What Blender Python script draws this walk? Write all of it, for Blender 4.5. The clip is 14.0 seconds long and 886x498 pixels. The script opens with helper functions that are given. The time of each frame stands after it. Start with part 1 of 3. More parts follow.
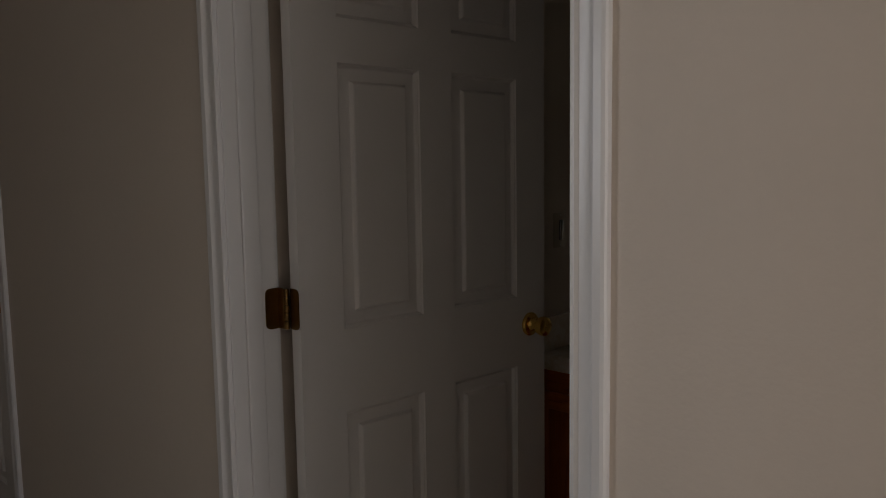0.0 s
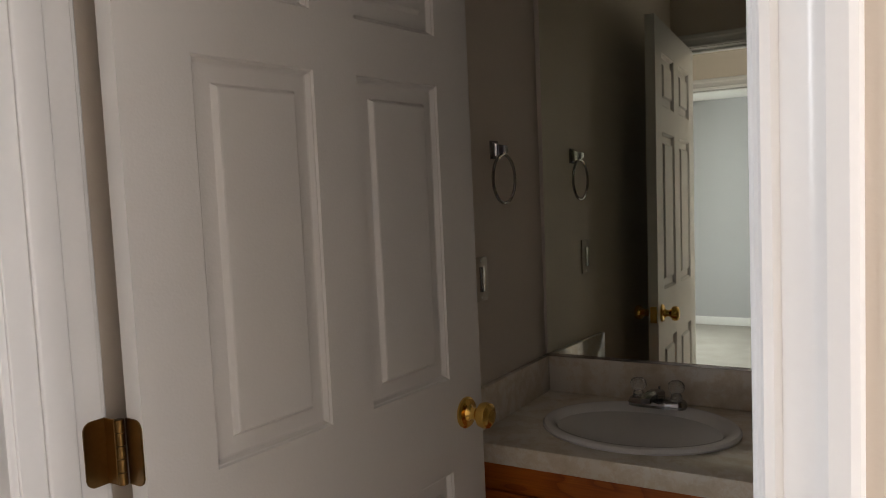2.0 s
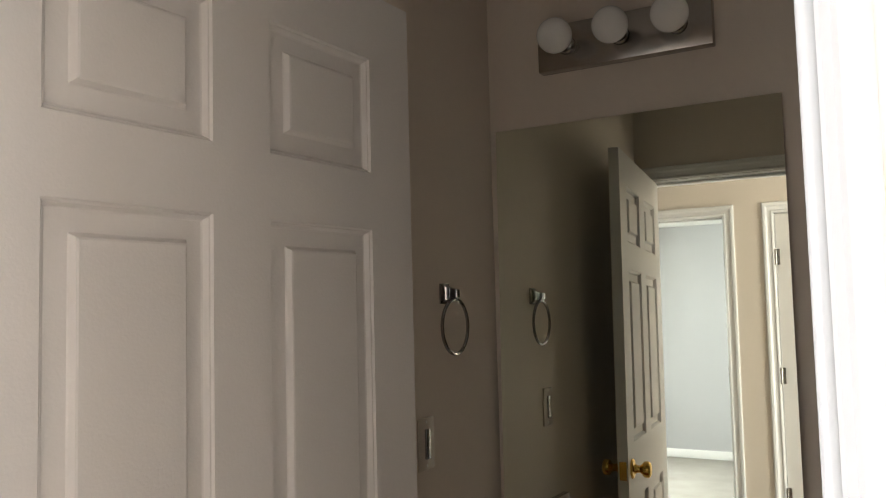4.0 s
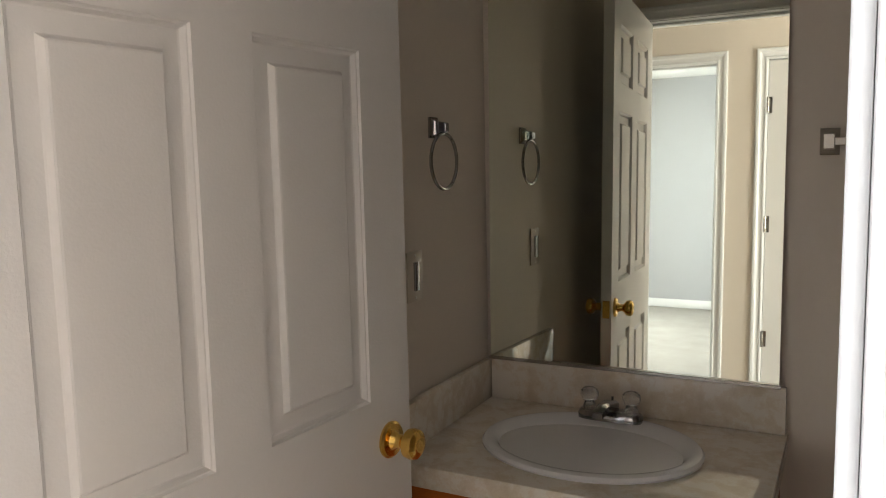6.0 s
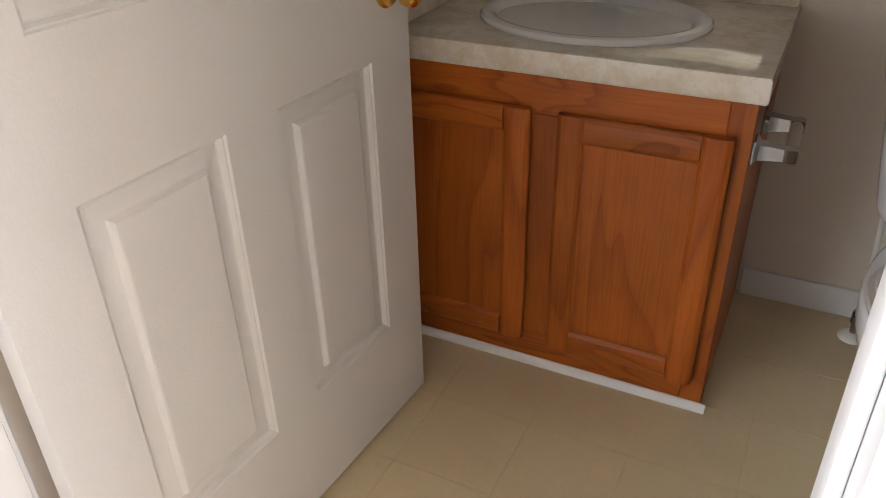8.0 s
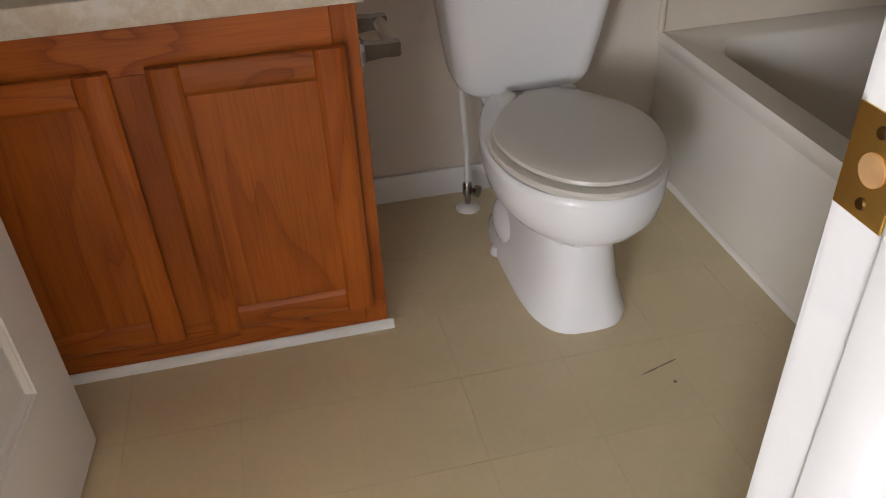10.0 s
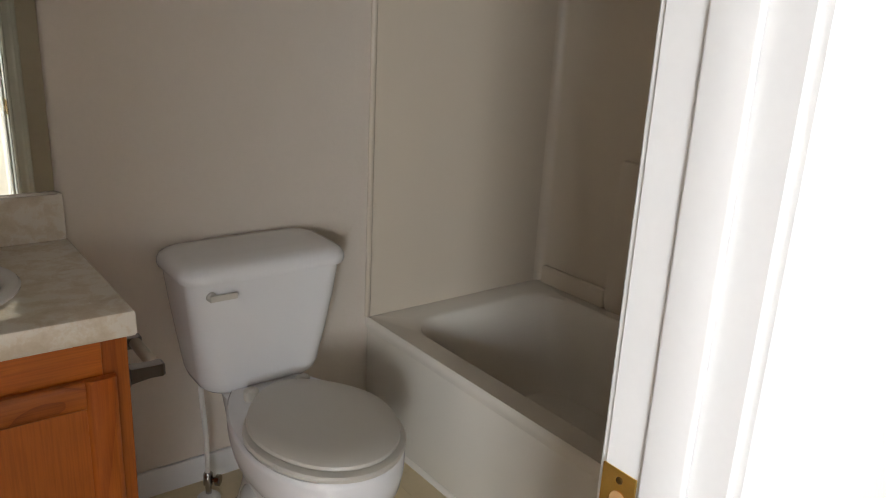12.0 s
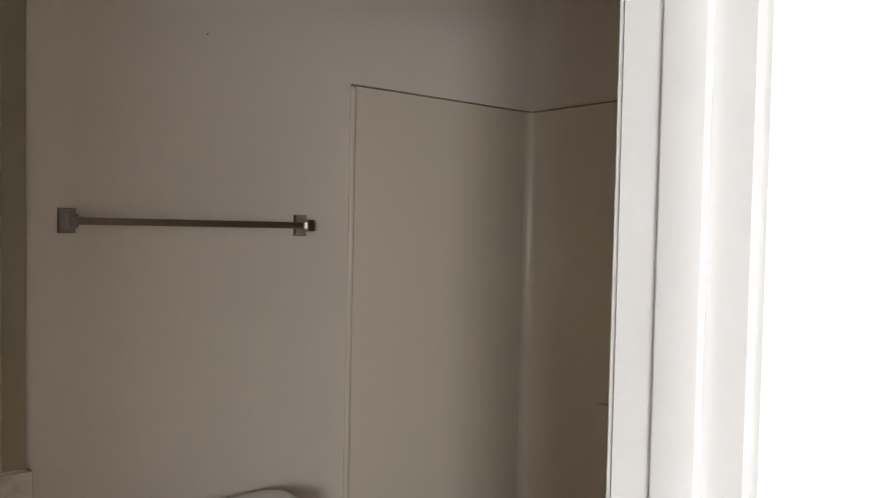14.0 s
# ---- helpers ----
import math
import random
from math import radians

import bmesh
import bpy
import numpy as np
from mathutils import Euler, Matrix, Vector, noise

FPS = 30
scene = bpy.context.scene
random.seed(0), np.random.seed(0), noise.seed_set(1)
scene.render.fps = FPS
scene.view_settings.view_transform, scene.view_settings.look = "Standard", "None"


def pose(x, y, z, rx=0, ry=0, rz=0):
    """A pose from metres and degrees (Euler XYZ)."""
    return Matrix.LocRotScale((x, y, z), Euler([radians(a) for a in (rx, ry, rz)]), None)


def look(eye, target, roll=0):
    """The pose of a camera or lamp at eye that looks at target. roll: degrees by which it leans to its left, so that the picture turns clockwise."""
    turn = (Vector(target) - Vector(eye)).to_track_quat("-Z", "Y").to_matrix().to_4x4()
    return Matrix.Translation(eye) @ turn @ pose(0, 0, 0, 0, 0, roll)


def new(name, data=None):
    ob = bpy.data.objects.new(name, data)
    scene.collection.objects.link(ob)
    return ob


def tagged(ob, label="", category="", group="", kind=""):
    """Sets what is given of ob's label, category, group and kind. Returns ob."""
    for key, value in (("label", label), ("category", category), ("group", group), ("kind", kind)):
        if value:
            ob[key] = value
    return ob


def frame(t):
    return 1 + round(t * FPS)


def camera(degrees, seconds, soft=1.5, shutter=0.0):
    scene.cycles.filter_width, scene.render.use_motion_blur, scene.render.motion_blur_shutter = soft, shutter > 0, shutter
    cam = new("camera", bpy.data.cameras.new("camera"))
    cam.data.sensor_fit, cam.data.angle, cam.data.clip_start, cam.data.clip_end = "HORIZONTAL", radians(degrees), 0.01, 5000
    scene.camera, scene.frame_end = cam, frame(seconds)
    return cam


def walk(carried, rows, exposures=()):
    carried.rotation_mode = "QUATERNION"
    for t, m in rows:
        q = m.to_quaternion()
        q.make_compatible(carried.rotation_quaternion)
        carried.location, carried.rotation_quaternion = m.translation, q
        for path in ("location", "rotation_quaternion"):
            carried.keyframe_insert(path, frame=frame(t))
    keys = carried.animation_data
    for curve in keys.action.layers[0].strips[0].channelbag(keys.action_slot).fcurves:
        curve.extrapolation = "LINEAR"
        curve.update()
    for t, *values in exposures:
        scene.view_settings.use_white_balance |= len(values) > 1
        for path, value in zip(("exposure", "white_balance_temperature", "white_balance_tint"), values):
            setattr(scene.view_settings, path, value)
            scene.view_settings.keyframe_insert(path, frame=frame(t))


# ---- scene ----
cam = camera(59.3, 14.0, 1.05)
PATH = [
    (0, (1.406, -0.862, 1.349), (0.041, 0.584, 1.14), -0.9),
    (0.5, (1.251, -0.895, 1.328), (0.018, 0.666, 1.123), -1.1),
    (1, (1.135, -0.774, 1.348), (-0.06, 0.819, 1.17), -1.4),
    (1.5, (1.034, -0.661, 1.365), (-0.1, 0.977, 1.181), -1.5),
    (2, (0.912, -0.515, 1.377), (-0.129, 1.186, 1.223), -2.6),
    (2.5, (0.875, -0.386, 1.393), (-0.124, 1.341, 1.252), -2.6),
    (3, (0.836, -0.296, 1.436), (-0.148, 1.443, 1.337), -1.3),
    (3.2, (0.85, -0.292, 1.437), (-0.133, 1.449, 1.381), -1.5),
    (4.3, (0.826, -0.278, 1.463), (-0.125, 1.470, 1.625), -1.4),
    (5.3, (0.806, -0.268, 1.482), (-0.122, 1.498, 1.480), -1.4),
    (5.5, (0.811, -0.267, 1.48), (-0.121, 1.501, 1.412), -1.4),
    (6, (0.819, -0.266, 1.4), (-0.111, 1.49, 1.172), -1.3),
    (6.5, (0.820, -0.268, 1.347), (-0.106, 1.452, 0.926), -1.4),
    (7, (0.812, -0.282, 1.273), (-0.094, 1.394, 0.666), -1.4),
    (7.2, (0.812, -0.287, 1.258), (-0.09, 1.365, 0.581), -0.9),
    (8.3, (0.75, -0.25, 1.18), (0.04, 1.235, 0.09), -1.2),
    (9.3, (0.665, -0.205, 1.122), (0.355, 1.430, -0.02), -1.6),
    (9.5, (0.643, -0.194, 1.112), (0.517, 1.44, -0.035), -1.6),
    (10, (0.552, -0.18, 1.105), (0.881, 1.426, -0.04), -2.7),
    (10.5, (0.394, -0.276, 1.156), (1.163, 1.258, 0.129), 0.1),
    (11, (0.336, -0.309, 1.194), (1.351, 1.152, 0.281), 1.4),
    (11.5, (0.331, -0.297, 1.256), (1.462, 1.176, 0.513), 3.6),
    (12, (0.338, -0.262, 1.313), (1.51, 1.245, 0.716), 3.1),
    (12.5, (0.349, -0.256, 1.379), (1.563, 1.274, 0.95), 2.7),
    (13, (0.345, -0.281, 1.405), (1.603, 1.258, 1.187), 1.3),
    (13.5, (0.326, -0.279, 1.442), (1.59, 1.27, 1.389), 1.4),
    (14, (0.318, -0.284, 1.427), (1.579, 1.268, 1.368), 1.3),
]
EXPOSURES = [(0.0, -1.3, 6600, 13), (0.5, -0.45, 6550, 13), (1.0, 0.13, 6550, 13), (1.5, 0.4, 6550, 13), (2.0, 0.75, 6550, 13), (2.5, 1.05, 6550, 13), (3.0, 1.55, 6550, 12), (6.0, 1.75, 6450, 11), (7.2, 1.97, 6400, 11), (9.3, 2.35, 6450, 14), (10.0, 2.1, 6500, 14), (11.0, 1.95, 6550, 11), (14.0, 1.87, 6550, 10)]
walk(cam, [(t, look(eye, target, roll)) for t, eye, target, roll in PATH], EXPOSURES)

# ---- world, sun, light at windows and added openings, exposure ----
world = bpy.data.worlds.new("sky")
scene.world = world
world.use_nodes = True
wn = world.node_tree
sky = wn.nodes.new("ShaderNodeTexSky")
sky.sky_type = "NISHITA"
sky.sun_disc = False
sky.sun_elevation = radians(42)
sky.sun_rotation = radians(200)
wn.nodes["Background"].inputs["Strength"].default_value = 0.12
wn.links.new(sky.outputs[0], wn.nodes["Background"].inputs[0])
sun = bpy.data.lights.new("sun", "SUN")
sun.energy, sun.angle, sun.color = 3.0, radians(0.6), (1.0, 0.95, 0.88)
sun_ob = new("sun", sun)
sun_ob.matrix_world = look((0, 0, 0), (0.25, 0.72, -0.65))


def window_light(name, eye, target, w, h, power, color):
    lamp = bpy.data.lights.new(name, "AREA")
    lamp.shape, lamp.size, lamp.size_y, lamp.energy, lamp.color = "RECTANGLE", w, h, power, color
    ob = new(name, lamp)
    ob.matrix_world = look(eye, target)
    return ob


window_light("hall_end_fill", (3.32, -0.6, 1.35), (0.0, -0.8, 1.25), 0.96, 1.46, 9, (1.0, 0.968, 0.97))
window_light("hall_side_fill", (2.90, 0.02, 1.15), (1.6, -1.2, 1.15), 0.85, 1.8, 28, (1.0, 0.968, 0.97))
window_light("bedroom_window_light", (-2.36, -3.45, 1.45), (0.3, -1.6, 1.1), 1.15, 1.35, 66, (0.90, 0.945, 1.0))
window_light("bedroom_far_fill", (-1.95, -4.96, 1.45), (0.4, 0.0, 1.30), 0.62, 1.35, 4, (0.97, 0.96, 0.98))

# ---- materials ----


def material(name, color, rough=0.5, metal=0.0, var=0.06, scale=6.0, fine=120.0, bump=0.0, bump_scale=300.0, spec=0.5, coat=0.0, rand=0.0, rough_var=0.08):
    m = bpy.data.materials.new(name)
    m.use_nodes = True
    nt = m.node_tree
    n, l = nt.nodes, nt.links
    b = n["Principled BSDF"]
    b.inputs["Metallic"].default_value = metal
    b.inputs["Specular IOR Level"].default_value = spec
    b.inputs["Coat Weight"].default_value = coat
    b.inputs["Coat Roughness"].default_value = 0.06
    co = n.new("ShaderNodeTexCoord")
    big, small = n.new("ShaderNodeTexNoise"), n.new("ShaderNodeTexNoise")
    big.inputs["Scale"].default_value, small.inputs["Scale"].default_value = scale, fine
    big.inputs["Detail"].default_value, small.inputs["Detail"].default_value = 4, 3
    for t in (big, small):
        l.new(co.outputs["Object"], t.inputs["Vector"])
    mix = n.new("ShaderNodeMath")
    mix.operation = "MULTIPLY_ADD"
    l.new(small.outputs["Fac"], mix.inputs[0])
    mix.inputs[1].default_value = 0.4
    l.new(big.outputs["Fac"], mix.inputs[2])
    last = mix.outputs[0]
    if rand:
        info = n.new("ShaderNodeObjectInfo")
        add = n.new("ShaderNodeMath")
        add.operation = "MULTIPLY_ADD"
        l.new(info.outputs["Random"], add.inputs[0])
        add.inputs[1].default_value = rand
        l.new(last, add.inputs[2])
        last = add.outputs[0]
    ramp = n.new("ShaderNodeValToRGB")
    ramp.color_ramp.elements[0].position, ramp.color_ramp.elements[1].position = 0.35, 1.05 if not rand else 1.2
    ramp.color_ramp.elements[0].color = (*[c * (1 - var) for c in color], 1)
    ramp.color_ramp.elements[1].color = (*[min(1, c * (1 + var)) for c in color], 1)
    l.new(last, ramp.inputs[0])
    l.new(ramp.outputs[0], b.inputs["Base Color"])
    rr = n.new("ShaderNodeMapRange")
    rr.inputs["From Min"].default_value, rr.inputs["From Max"].default_value = 0.3, 0.7
    rr.inputs["To Min"].default_value, rr.inputs["To Max"].default_value = max(0.0, rough * (1 - rough_var)), rough * (1 + rough_var)
    l.new(big.outputs["Fac"], rr.inputs["Value"])
    l.new(rr.outputs[0], b.inputs["Roughness"])
    if bump:
        t = n.new("ShaderNodeTexNoise")
        t.inputs["Scale"].default_value, t.inputs["Detail"].default_value = bump_scale, 2
        l.new(co.outputs["Object"], t.inputs["Vector"])
        bp = n.new("ShaderNodeBump")
        bp.inputs["Strength"].default_value, bp.inputs["Distance"].default_value = 1.0, bump
        l.new(t.outputs["Fac"], bp.inputs["Height"])
        l.new(bp.outputs[0], b.inputs["Normal"])
    return m


def oak(name, axis, tone=1.0):
    """Honey-stained oak with the grain running along an axis."""
    m = bpy.data.materials.new(name)
    m.use_nodes = True
    nt = m.node_tree
    n, l = nt.nodes, nt.links
    b = n["Principled BSDF"]
    co, info = n.new("ShaderNodeTexCoord"), n.new("ShaderNodeObjectInfo")
    shift = n.new("ShaderNodeVectorMath")
    shift.operation = "MULTIPLY_ADD"
    l.new(info.outputs["Random"], shift.inputs[0])
    shift.inputs[1].default_value = (3.1, 1.7, 2.3)
    l.new(co.outputs["Object"], shift.inputs[2])

    def stretched(sc):
        mp = n.new("ShaderNodeMapping")
        mp.inputs["Scale"].default_value = sc
        l.new(shift.outputs[0], mp.inputs["Vector"])
        return mp
    across = (2.4, 75.0)

    def vec(a, c):
        return (a, c, c) if axis == "x" else (c, c, a)
    flow = n.new("ShaderNodeTexNoise")
    flow.inputs["Scale"].default_value, flow.inputs["Detail"].default_value = 1.0, 1.5
    flow.inputs["Distortion"].default_value = 0.5
    l.new(stretched(vec(1.1, 6.5) if axis == "z" else vec(2.4, 13.0)).outputs[0], flow.inputs["Vector"])
    many, rings = n.new("ShaderNodeMath"), n.new("ShaderNodeMath")
    many.operation, rings.operation = "MULTIPLY", "FRACT"
    many.inputs[1].default_value = 5.0 if axis == "z" else 6.5
    l.new(flow.outputs["Fac"], many.inputs[0])
    l.new(many.outputs[0], rings.inputs[0])
    pores = n.new("ShaderNodeTexNoise")
    pores.inputs["Scale"].default_value, pores.inputs["Detail"].default_value = 4.0, 4
    l.new(stretched(vec(*across)).outputs[0], pores.inputs["Vector"])
    cloud = n.new("ShaderNodeTexNoise")
    cloud.inputs["Scale"].default_value = 5.0
    l.new(shift.outputs[0], cloud.inputs["Vector"])
    ramp = n.new("ShaderNodeValToRGB")
    e = ramp.color_ramp.elements
    e[0].position, e[0].color = 0.0, (0.335 * tone, 0.073 * tone, 0.0075 * tone, 1) if axis == "z" else (0.285, 0.061, 0.006, 1)
    e[1].position, e[1].color = 0.30, (0.415 * tone, 0.101 * tone, 0.0105 * tone, 1)
    e.new(0.86).color = (0.45 * tone, 0.117 * tone, 0.013 * tone, 1)
    e.new(1.0).color = (0.40 * tone, 0.095 * tone, 0.0095 * tone, 1)
    l.new(rings.outputs[0], ramp.inputs[0])
    mul = n.new("ShaderNodeMix")
    mul.data_type, mul.blend_type = "RGBA", "MULTIPLY"
    mul.inputs[0].default_value = 0.30
    pr = n.new("ShaderNodeValToRGB")
    pr.color_ramp.elements[0].position, pr.color_ramp.elements[0].color = 0.36, (0.45, 0.36, 0.30, 1)
    pr.color_ramp.elements[1].position, pr.color_ramp.elements[1].color = 0.56, (1, 1, 1, 1)
    l.new(pores.outputs["Fac"], pr.inputs[0])
    l.new(ramp.outputs[0], mul.inputs[6])
    l.new(pr.outputs[0], mul.inputs[7])
    mul2 = n.new("ShaderNodeMix")
    mul2.data_type, mul2.blend_type = "RGBA", "MULTIPLY"
    mul2.inputs[0].default_value = 0.5
    cr = n.new("ShaderNodeValToRGB")
    cr.color_ramp.elements[0].position, cr.color_ramp.elements[0].color = 0.3, (0.7, 0.66, 0.6, 1)
    cr.color_ramp.elements[1].position = 0.65
    l.new(cloud.outputs["Fac"], cr.inputs[0])
    l.new(mul.outputs[2], mul2.inputs[6])
    l.new(cr.outputs[0], mul2.inputs[7])
    board, tint = n.new("ShaderNodeMapRange"), n.new("ShaderNodeHueSaturation")
    board.inputs["To Min"].default_value, board.inputs["To Max"].default_value = 0.88, 1.14
    l.new(info.outputs["Random"], board.inputs["Value"])
    l.new(board.outputs[0], tint.inputs["Value"])
    l.new(mul2.outputs[2], tint.inputs["Color"])
    l.new(tint.outputs[0], b.inputs["Base Color"])
    b.inputs["Roughness"].default_value = 0.42
    b.inputs["Specular IOR Level"].default_value = 0.35
    b.inputs["Coat Weight"].default_value, b.inputs["Coat Roughness"].default_value = 0.1, 0.2
    bp = n.new("ShaderNodeBump")
    bp.inputs["Strength"].default_value, bp.inputs["Distance"].default_value = 0.4, 0.0002
    l.new(pores.outputs["Fac"], bp.inputs["Height"])
    l.new(bp.outputs[0], b.inputs["Normal"])
    return m


def laminate(name):
    """Glossy beige laminate with a cloudy stone print."""
    m = bpy.data.materials.new(name)
    m.use_nodes = True
    nt = m.node_tree
    n, l = nt.nodes, nt.links
    b = n["Principled BSDF"]
    co = n.new("ShaderNodeTexCoord")
    a, c, d = n.new("ShaderNodeTexNoise"), n.new("ShaderNodeTexNoise"), n.new("ShaderNodeTexNoise")
    for t, s, det, dist in ((a, 9, 6, 1.2), (c, 38, 5, 0.8), (d, 210, 2, 0)):
        t.inputs["Scale"].default_value, t.inputs["Detail"].default_value, t.inputs["Distortion"].default_value = s, det, dist
        l.new(co.outputs["Object"], t.inputs["Vector"])
    s1 = n.new("ShaderNodeMath")
    s1.operation = "MULTIPLY_ADD"
    l.new(c.outputs["Fac"], s1.inputs[0])
    s1.inputs[1].default_value = 0.6
    l.new(a.outputs["Fac"], s1.inputs[2])
    s2 = n.new("ShaderNodeMath")
    s2.operation = "MULTIPLY_ADD"
    l.new(d.outputs["Fac"], s2.inputs[0])
    s2.inputs[1].default_value = 0.25
    l.new(s1.outputs[0], s2.inputs[2])
    ramp = n.new("ShaderNodeValToRGB")
    e = ramp.color_ramp.elements
    e[0].position, e[0].color = 0.62, (0.63, 0.53, 0.40, 1)
    e[1].position, e[1].color = 1.15, (0.79, 0.73, 0.64, 1)
    e.new(0.9).color = (0.74, 0.65, 0.53, 1)
    l.new(s2.outputs[0], ramp.inputs[0])
    l.new(ramp.outputs[0], b.inputs["Base Color"])
    b.inputs["Roughness"].default_value = 0.07
    b.inputs["Coat Weight"].default_value, b.inputs["Coat Roughness"].default_value = 0.5, 0.04
    return m


PAINT = material("wall_paint", (0.685, 0.61, 0.525), 0.55, var=0.03, scale=2.5, fine=60, bump=0.0004, bump_scale=130, spec=0.35)
CEIL = material("ceiling_paint", (0.81, 0.80, 0.77), 0.8, var=0.03, bump=0.002, bump_scale=90)
GREY = material("bedroom_paint", (0.43, 0.43, 0.435), 0.6, var=0.03, scale=2.5, bump=0.0005, bump_scale=160)
TRIM = material("trim_paint", (0.78, 0.775, 0.765), 0.32, var=0.03, scale=5, bump=0.00025, bump_scale=45)
DOORW = material("door_paint", (0.69, 0.672, 0.648), 0.38, var=0.03, scale=3, bump=0.0003, bump_scale=220)
OAK_Z, OAK_X = oak("oak_upright", "z"), oak("oak_level", "x")
LAM = laminate("counter_laminate")
PORC = material("porcelain", (0.84, 0.83, 0.83), 0.1, var=0.004, scale=2, coat=0.2, rough_var=0.02)
SEAT = material("seat_plastic", (0.62, 0.585, 0.52), 0.3, var=0.004, scale=2, rough_var=0.02)
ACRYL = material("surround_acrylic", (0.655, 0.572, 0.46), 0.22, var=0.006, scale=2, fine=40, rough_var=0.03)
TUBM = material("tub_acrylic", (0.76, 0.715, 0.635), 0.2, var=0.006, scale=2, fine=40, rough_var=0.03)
VINYL = material("vinyl", (0.67, 0.553, 0.348), 0.36, var=0.085, scale=5, fine=70, bump=0.0003, bump_scale=45, rand=0.06, rough_var=0.2)
GROUT = material("vinyl_joint", (0.63, 0.517, 0.32), 0.45, var=0.1)
CARPET = material("carpet", (0.39, 0.36, 0.325), 0.95, var=0.14, scale=4, fine=260, bump=0.006, bump_scale=330, spec=0.1)
BRASS = material("polished_brass", (0.78, 0.50, 0.13), 0.16, 1.0, var=0.08, scale=20)
OLDBRASS = material("tarnished_brass", (0.17, 0.10, 0.035), 0.3, 1.0, var=0.2, scale=40)
CHROME = material("chrome", (0.37, 0.37, 0.38), 0.07, 1.0, var=0.05, scale=20)
NICKEL = material("dull_chrome", (0.42, 0.40, 0.37), 0.24, 1.0, var=0.08, scale=20)
MIRROR = material("mirror_glass", (0.85, 0.895, 0.785), 0.012, 1.0, var=0.005, scale=3)
GLASSEDGE = material("mirror_edge", (0.34, 0.36, 0.31), 0.2, 0.3, var=0.1)
PLASTIC = material("white_plastic", (0.74, 0.72, 0.67), 0.35, var=0.01)
ALMOND = material("almond_plastic", (0.56, 0.49, 0.40), 0.3, var=0.01)
LATCHWOOD = material("raw_wood", (0.42, 0.24, 0.10), 0.6, var=0.15, scale=60)
DARK = material("dark_rubber", (0.02, 0.02, 0.02), 0.5, var=0.2)
BULB = material("frosted_bulb", (0.82, 0.81, 0.78), 0.2, var=0.02)
BROWNCAULK = material("browned_caulk", (0.30, 0.21, 0.13), 0.6, var=0.3, scale=25)
SCUFF = material("scuff_mark", (0.24, 0.19, 0.12), 0.7, var=0.2)
GROUND = material("outside_ground", (0.12, 0.15, 0.07), 0.9, var=0.3, scale=0.6)

CLEAR = material("clear_acrylic", (0.9, 0.9, 0.88), 0.06, var=0.01, rough_var=0.0)
CLEAR.node_tree.nodes["Principled BSDF"].inputs["Transmission Weight"].default_value = 0.92

# ---- building helpers ----


def box(bm, x0, y0, z0, x1, y1, z1, bevel=0.0, seg=2):
    vs = [bm.verts.new(p) for p in ((x0, y0, z0), (x1, y0, z0), (x1, y1, z0), (x0, y1, z0), (x0, y0, z1), (x1, y0, z1), (x1, y1, z1), (x0, y1, z1))]
    fs = [bm.faces.new([vs[i] for i in f]) for f in ((3, 2, 1, 0), (4, 5, 6, 7), (0, 1, 5, 4), (1, 2, 6, 5), (2, 3, 7, 6), (3, 0, 4, 7))]
    if bevel:
        es = list({e for f in fs for e in f.edges})
        bmesh.ops.bevel(bm, geom=es, offset=bevel, segments=seg, profile=0.5, affect="EDGES")


def boxed(*a, **k):
    bm = bmesh.new()
    box(bm, *a, **k)
    return bm


def loft(bm, rings, close_start=True, close_end=True):
    """Skin a row of rings, each a list of points."""
    rows = [[bm.verts.new(p) for p in r] for r in rings]
    n = len(rows[0])
    for a, b in zip(rows, rows[1:]):
        for i in range(n):
            bm.faces.new((a[i], a[(i + 1) % n], b[(i + 1) % n], b[i]))
    if close_start:
        bm.faces.new(rows[0][::-1])
    if close_end:
        bm.faces.new(rows[-1])
    return rows


def lathe(bm, profile, origin, axis, n=28):
    """Turn (along, radius) pairs about an axis through origin."""
    ax = Vector(axis).normalized()
    u = ax.orthogonal().normalized()
    v = ax.cross(u)
    o = Vector(origin)
    rings = []
    for d, r in profile:
        rings.append([o + ax * d + (u * math.cos(2 * math.pi * i / n) + v * math.sin(2 * math.pi * i / n)) * max(r, 0.0002) for i in range(n)])
    loft(bm, rings)


def tube(bm, pts, r, n=14, closed=False):
    """A round rod along a row of points."""
    pts = [Vector(p) for p in pts]
    k = len(pts)
    rings = []
    u = None
    for i, p in enumerate(pts):
        a = pts[(i - 1) % k] if closed or i else p
        b = pts[(i + 1) % k] if closed or i < k - 1 else p
        d = (b - a).normalized()
        u = d.orthogonal().normalized() if u is None else (u - d * u.dot(d)).normalized()
        v = d.cross(u)
        rings.append([p + (u * math.cos(2 * math.pi * j / n) + v * math.sin(2 * math.pi * j / n)) * r for j in range(n)])
    if closed:
        rings.append(rings[0])
        rows = [[bm.verts.new(q) for q in r] for r in rings[:-1]]
        rows.append(rows[0])
        for a, b in zip(rows, rows[1:]):
            for j in range(n):
                bm.faces.new((a[j], a[(j + 1) % n], b[(j + 1) % n], b[j]))
    else:
        loft(bm, rings)


def finish(name, bm, mat, smooth=0.6):
    bmesh.ops.recalc_face_normals(bm, faces=bm.faces)
    me = bpy.data.meshes.new(name)
    bm.to_mesh(me)
    bm.free()
    me.materials.append(mat)
    if smooth:
        me.polygons.foreach_set("use_smooth", [True] * len(me.polygons))
        me.set_sharp_from_angle(angle=smooth)
    return me


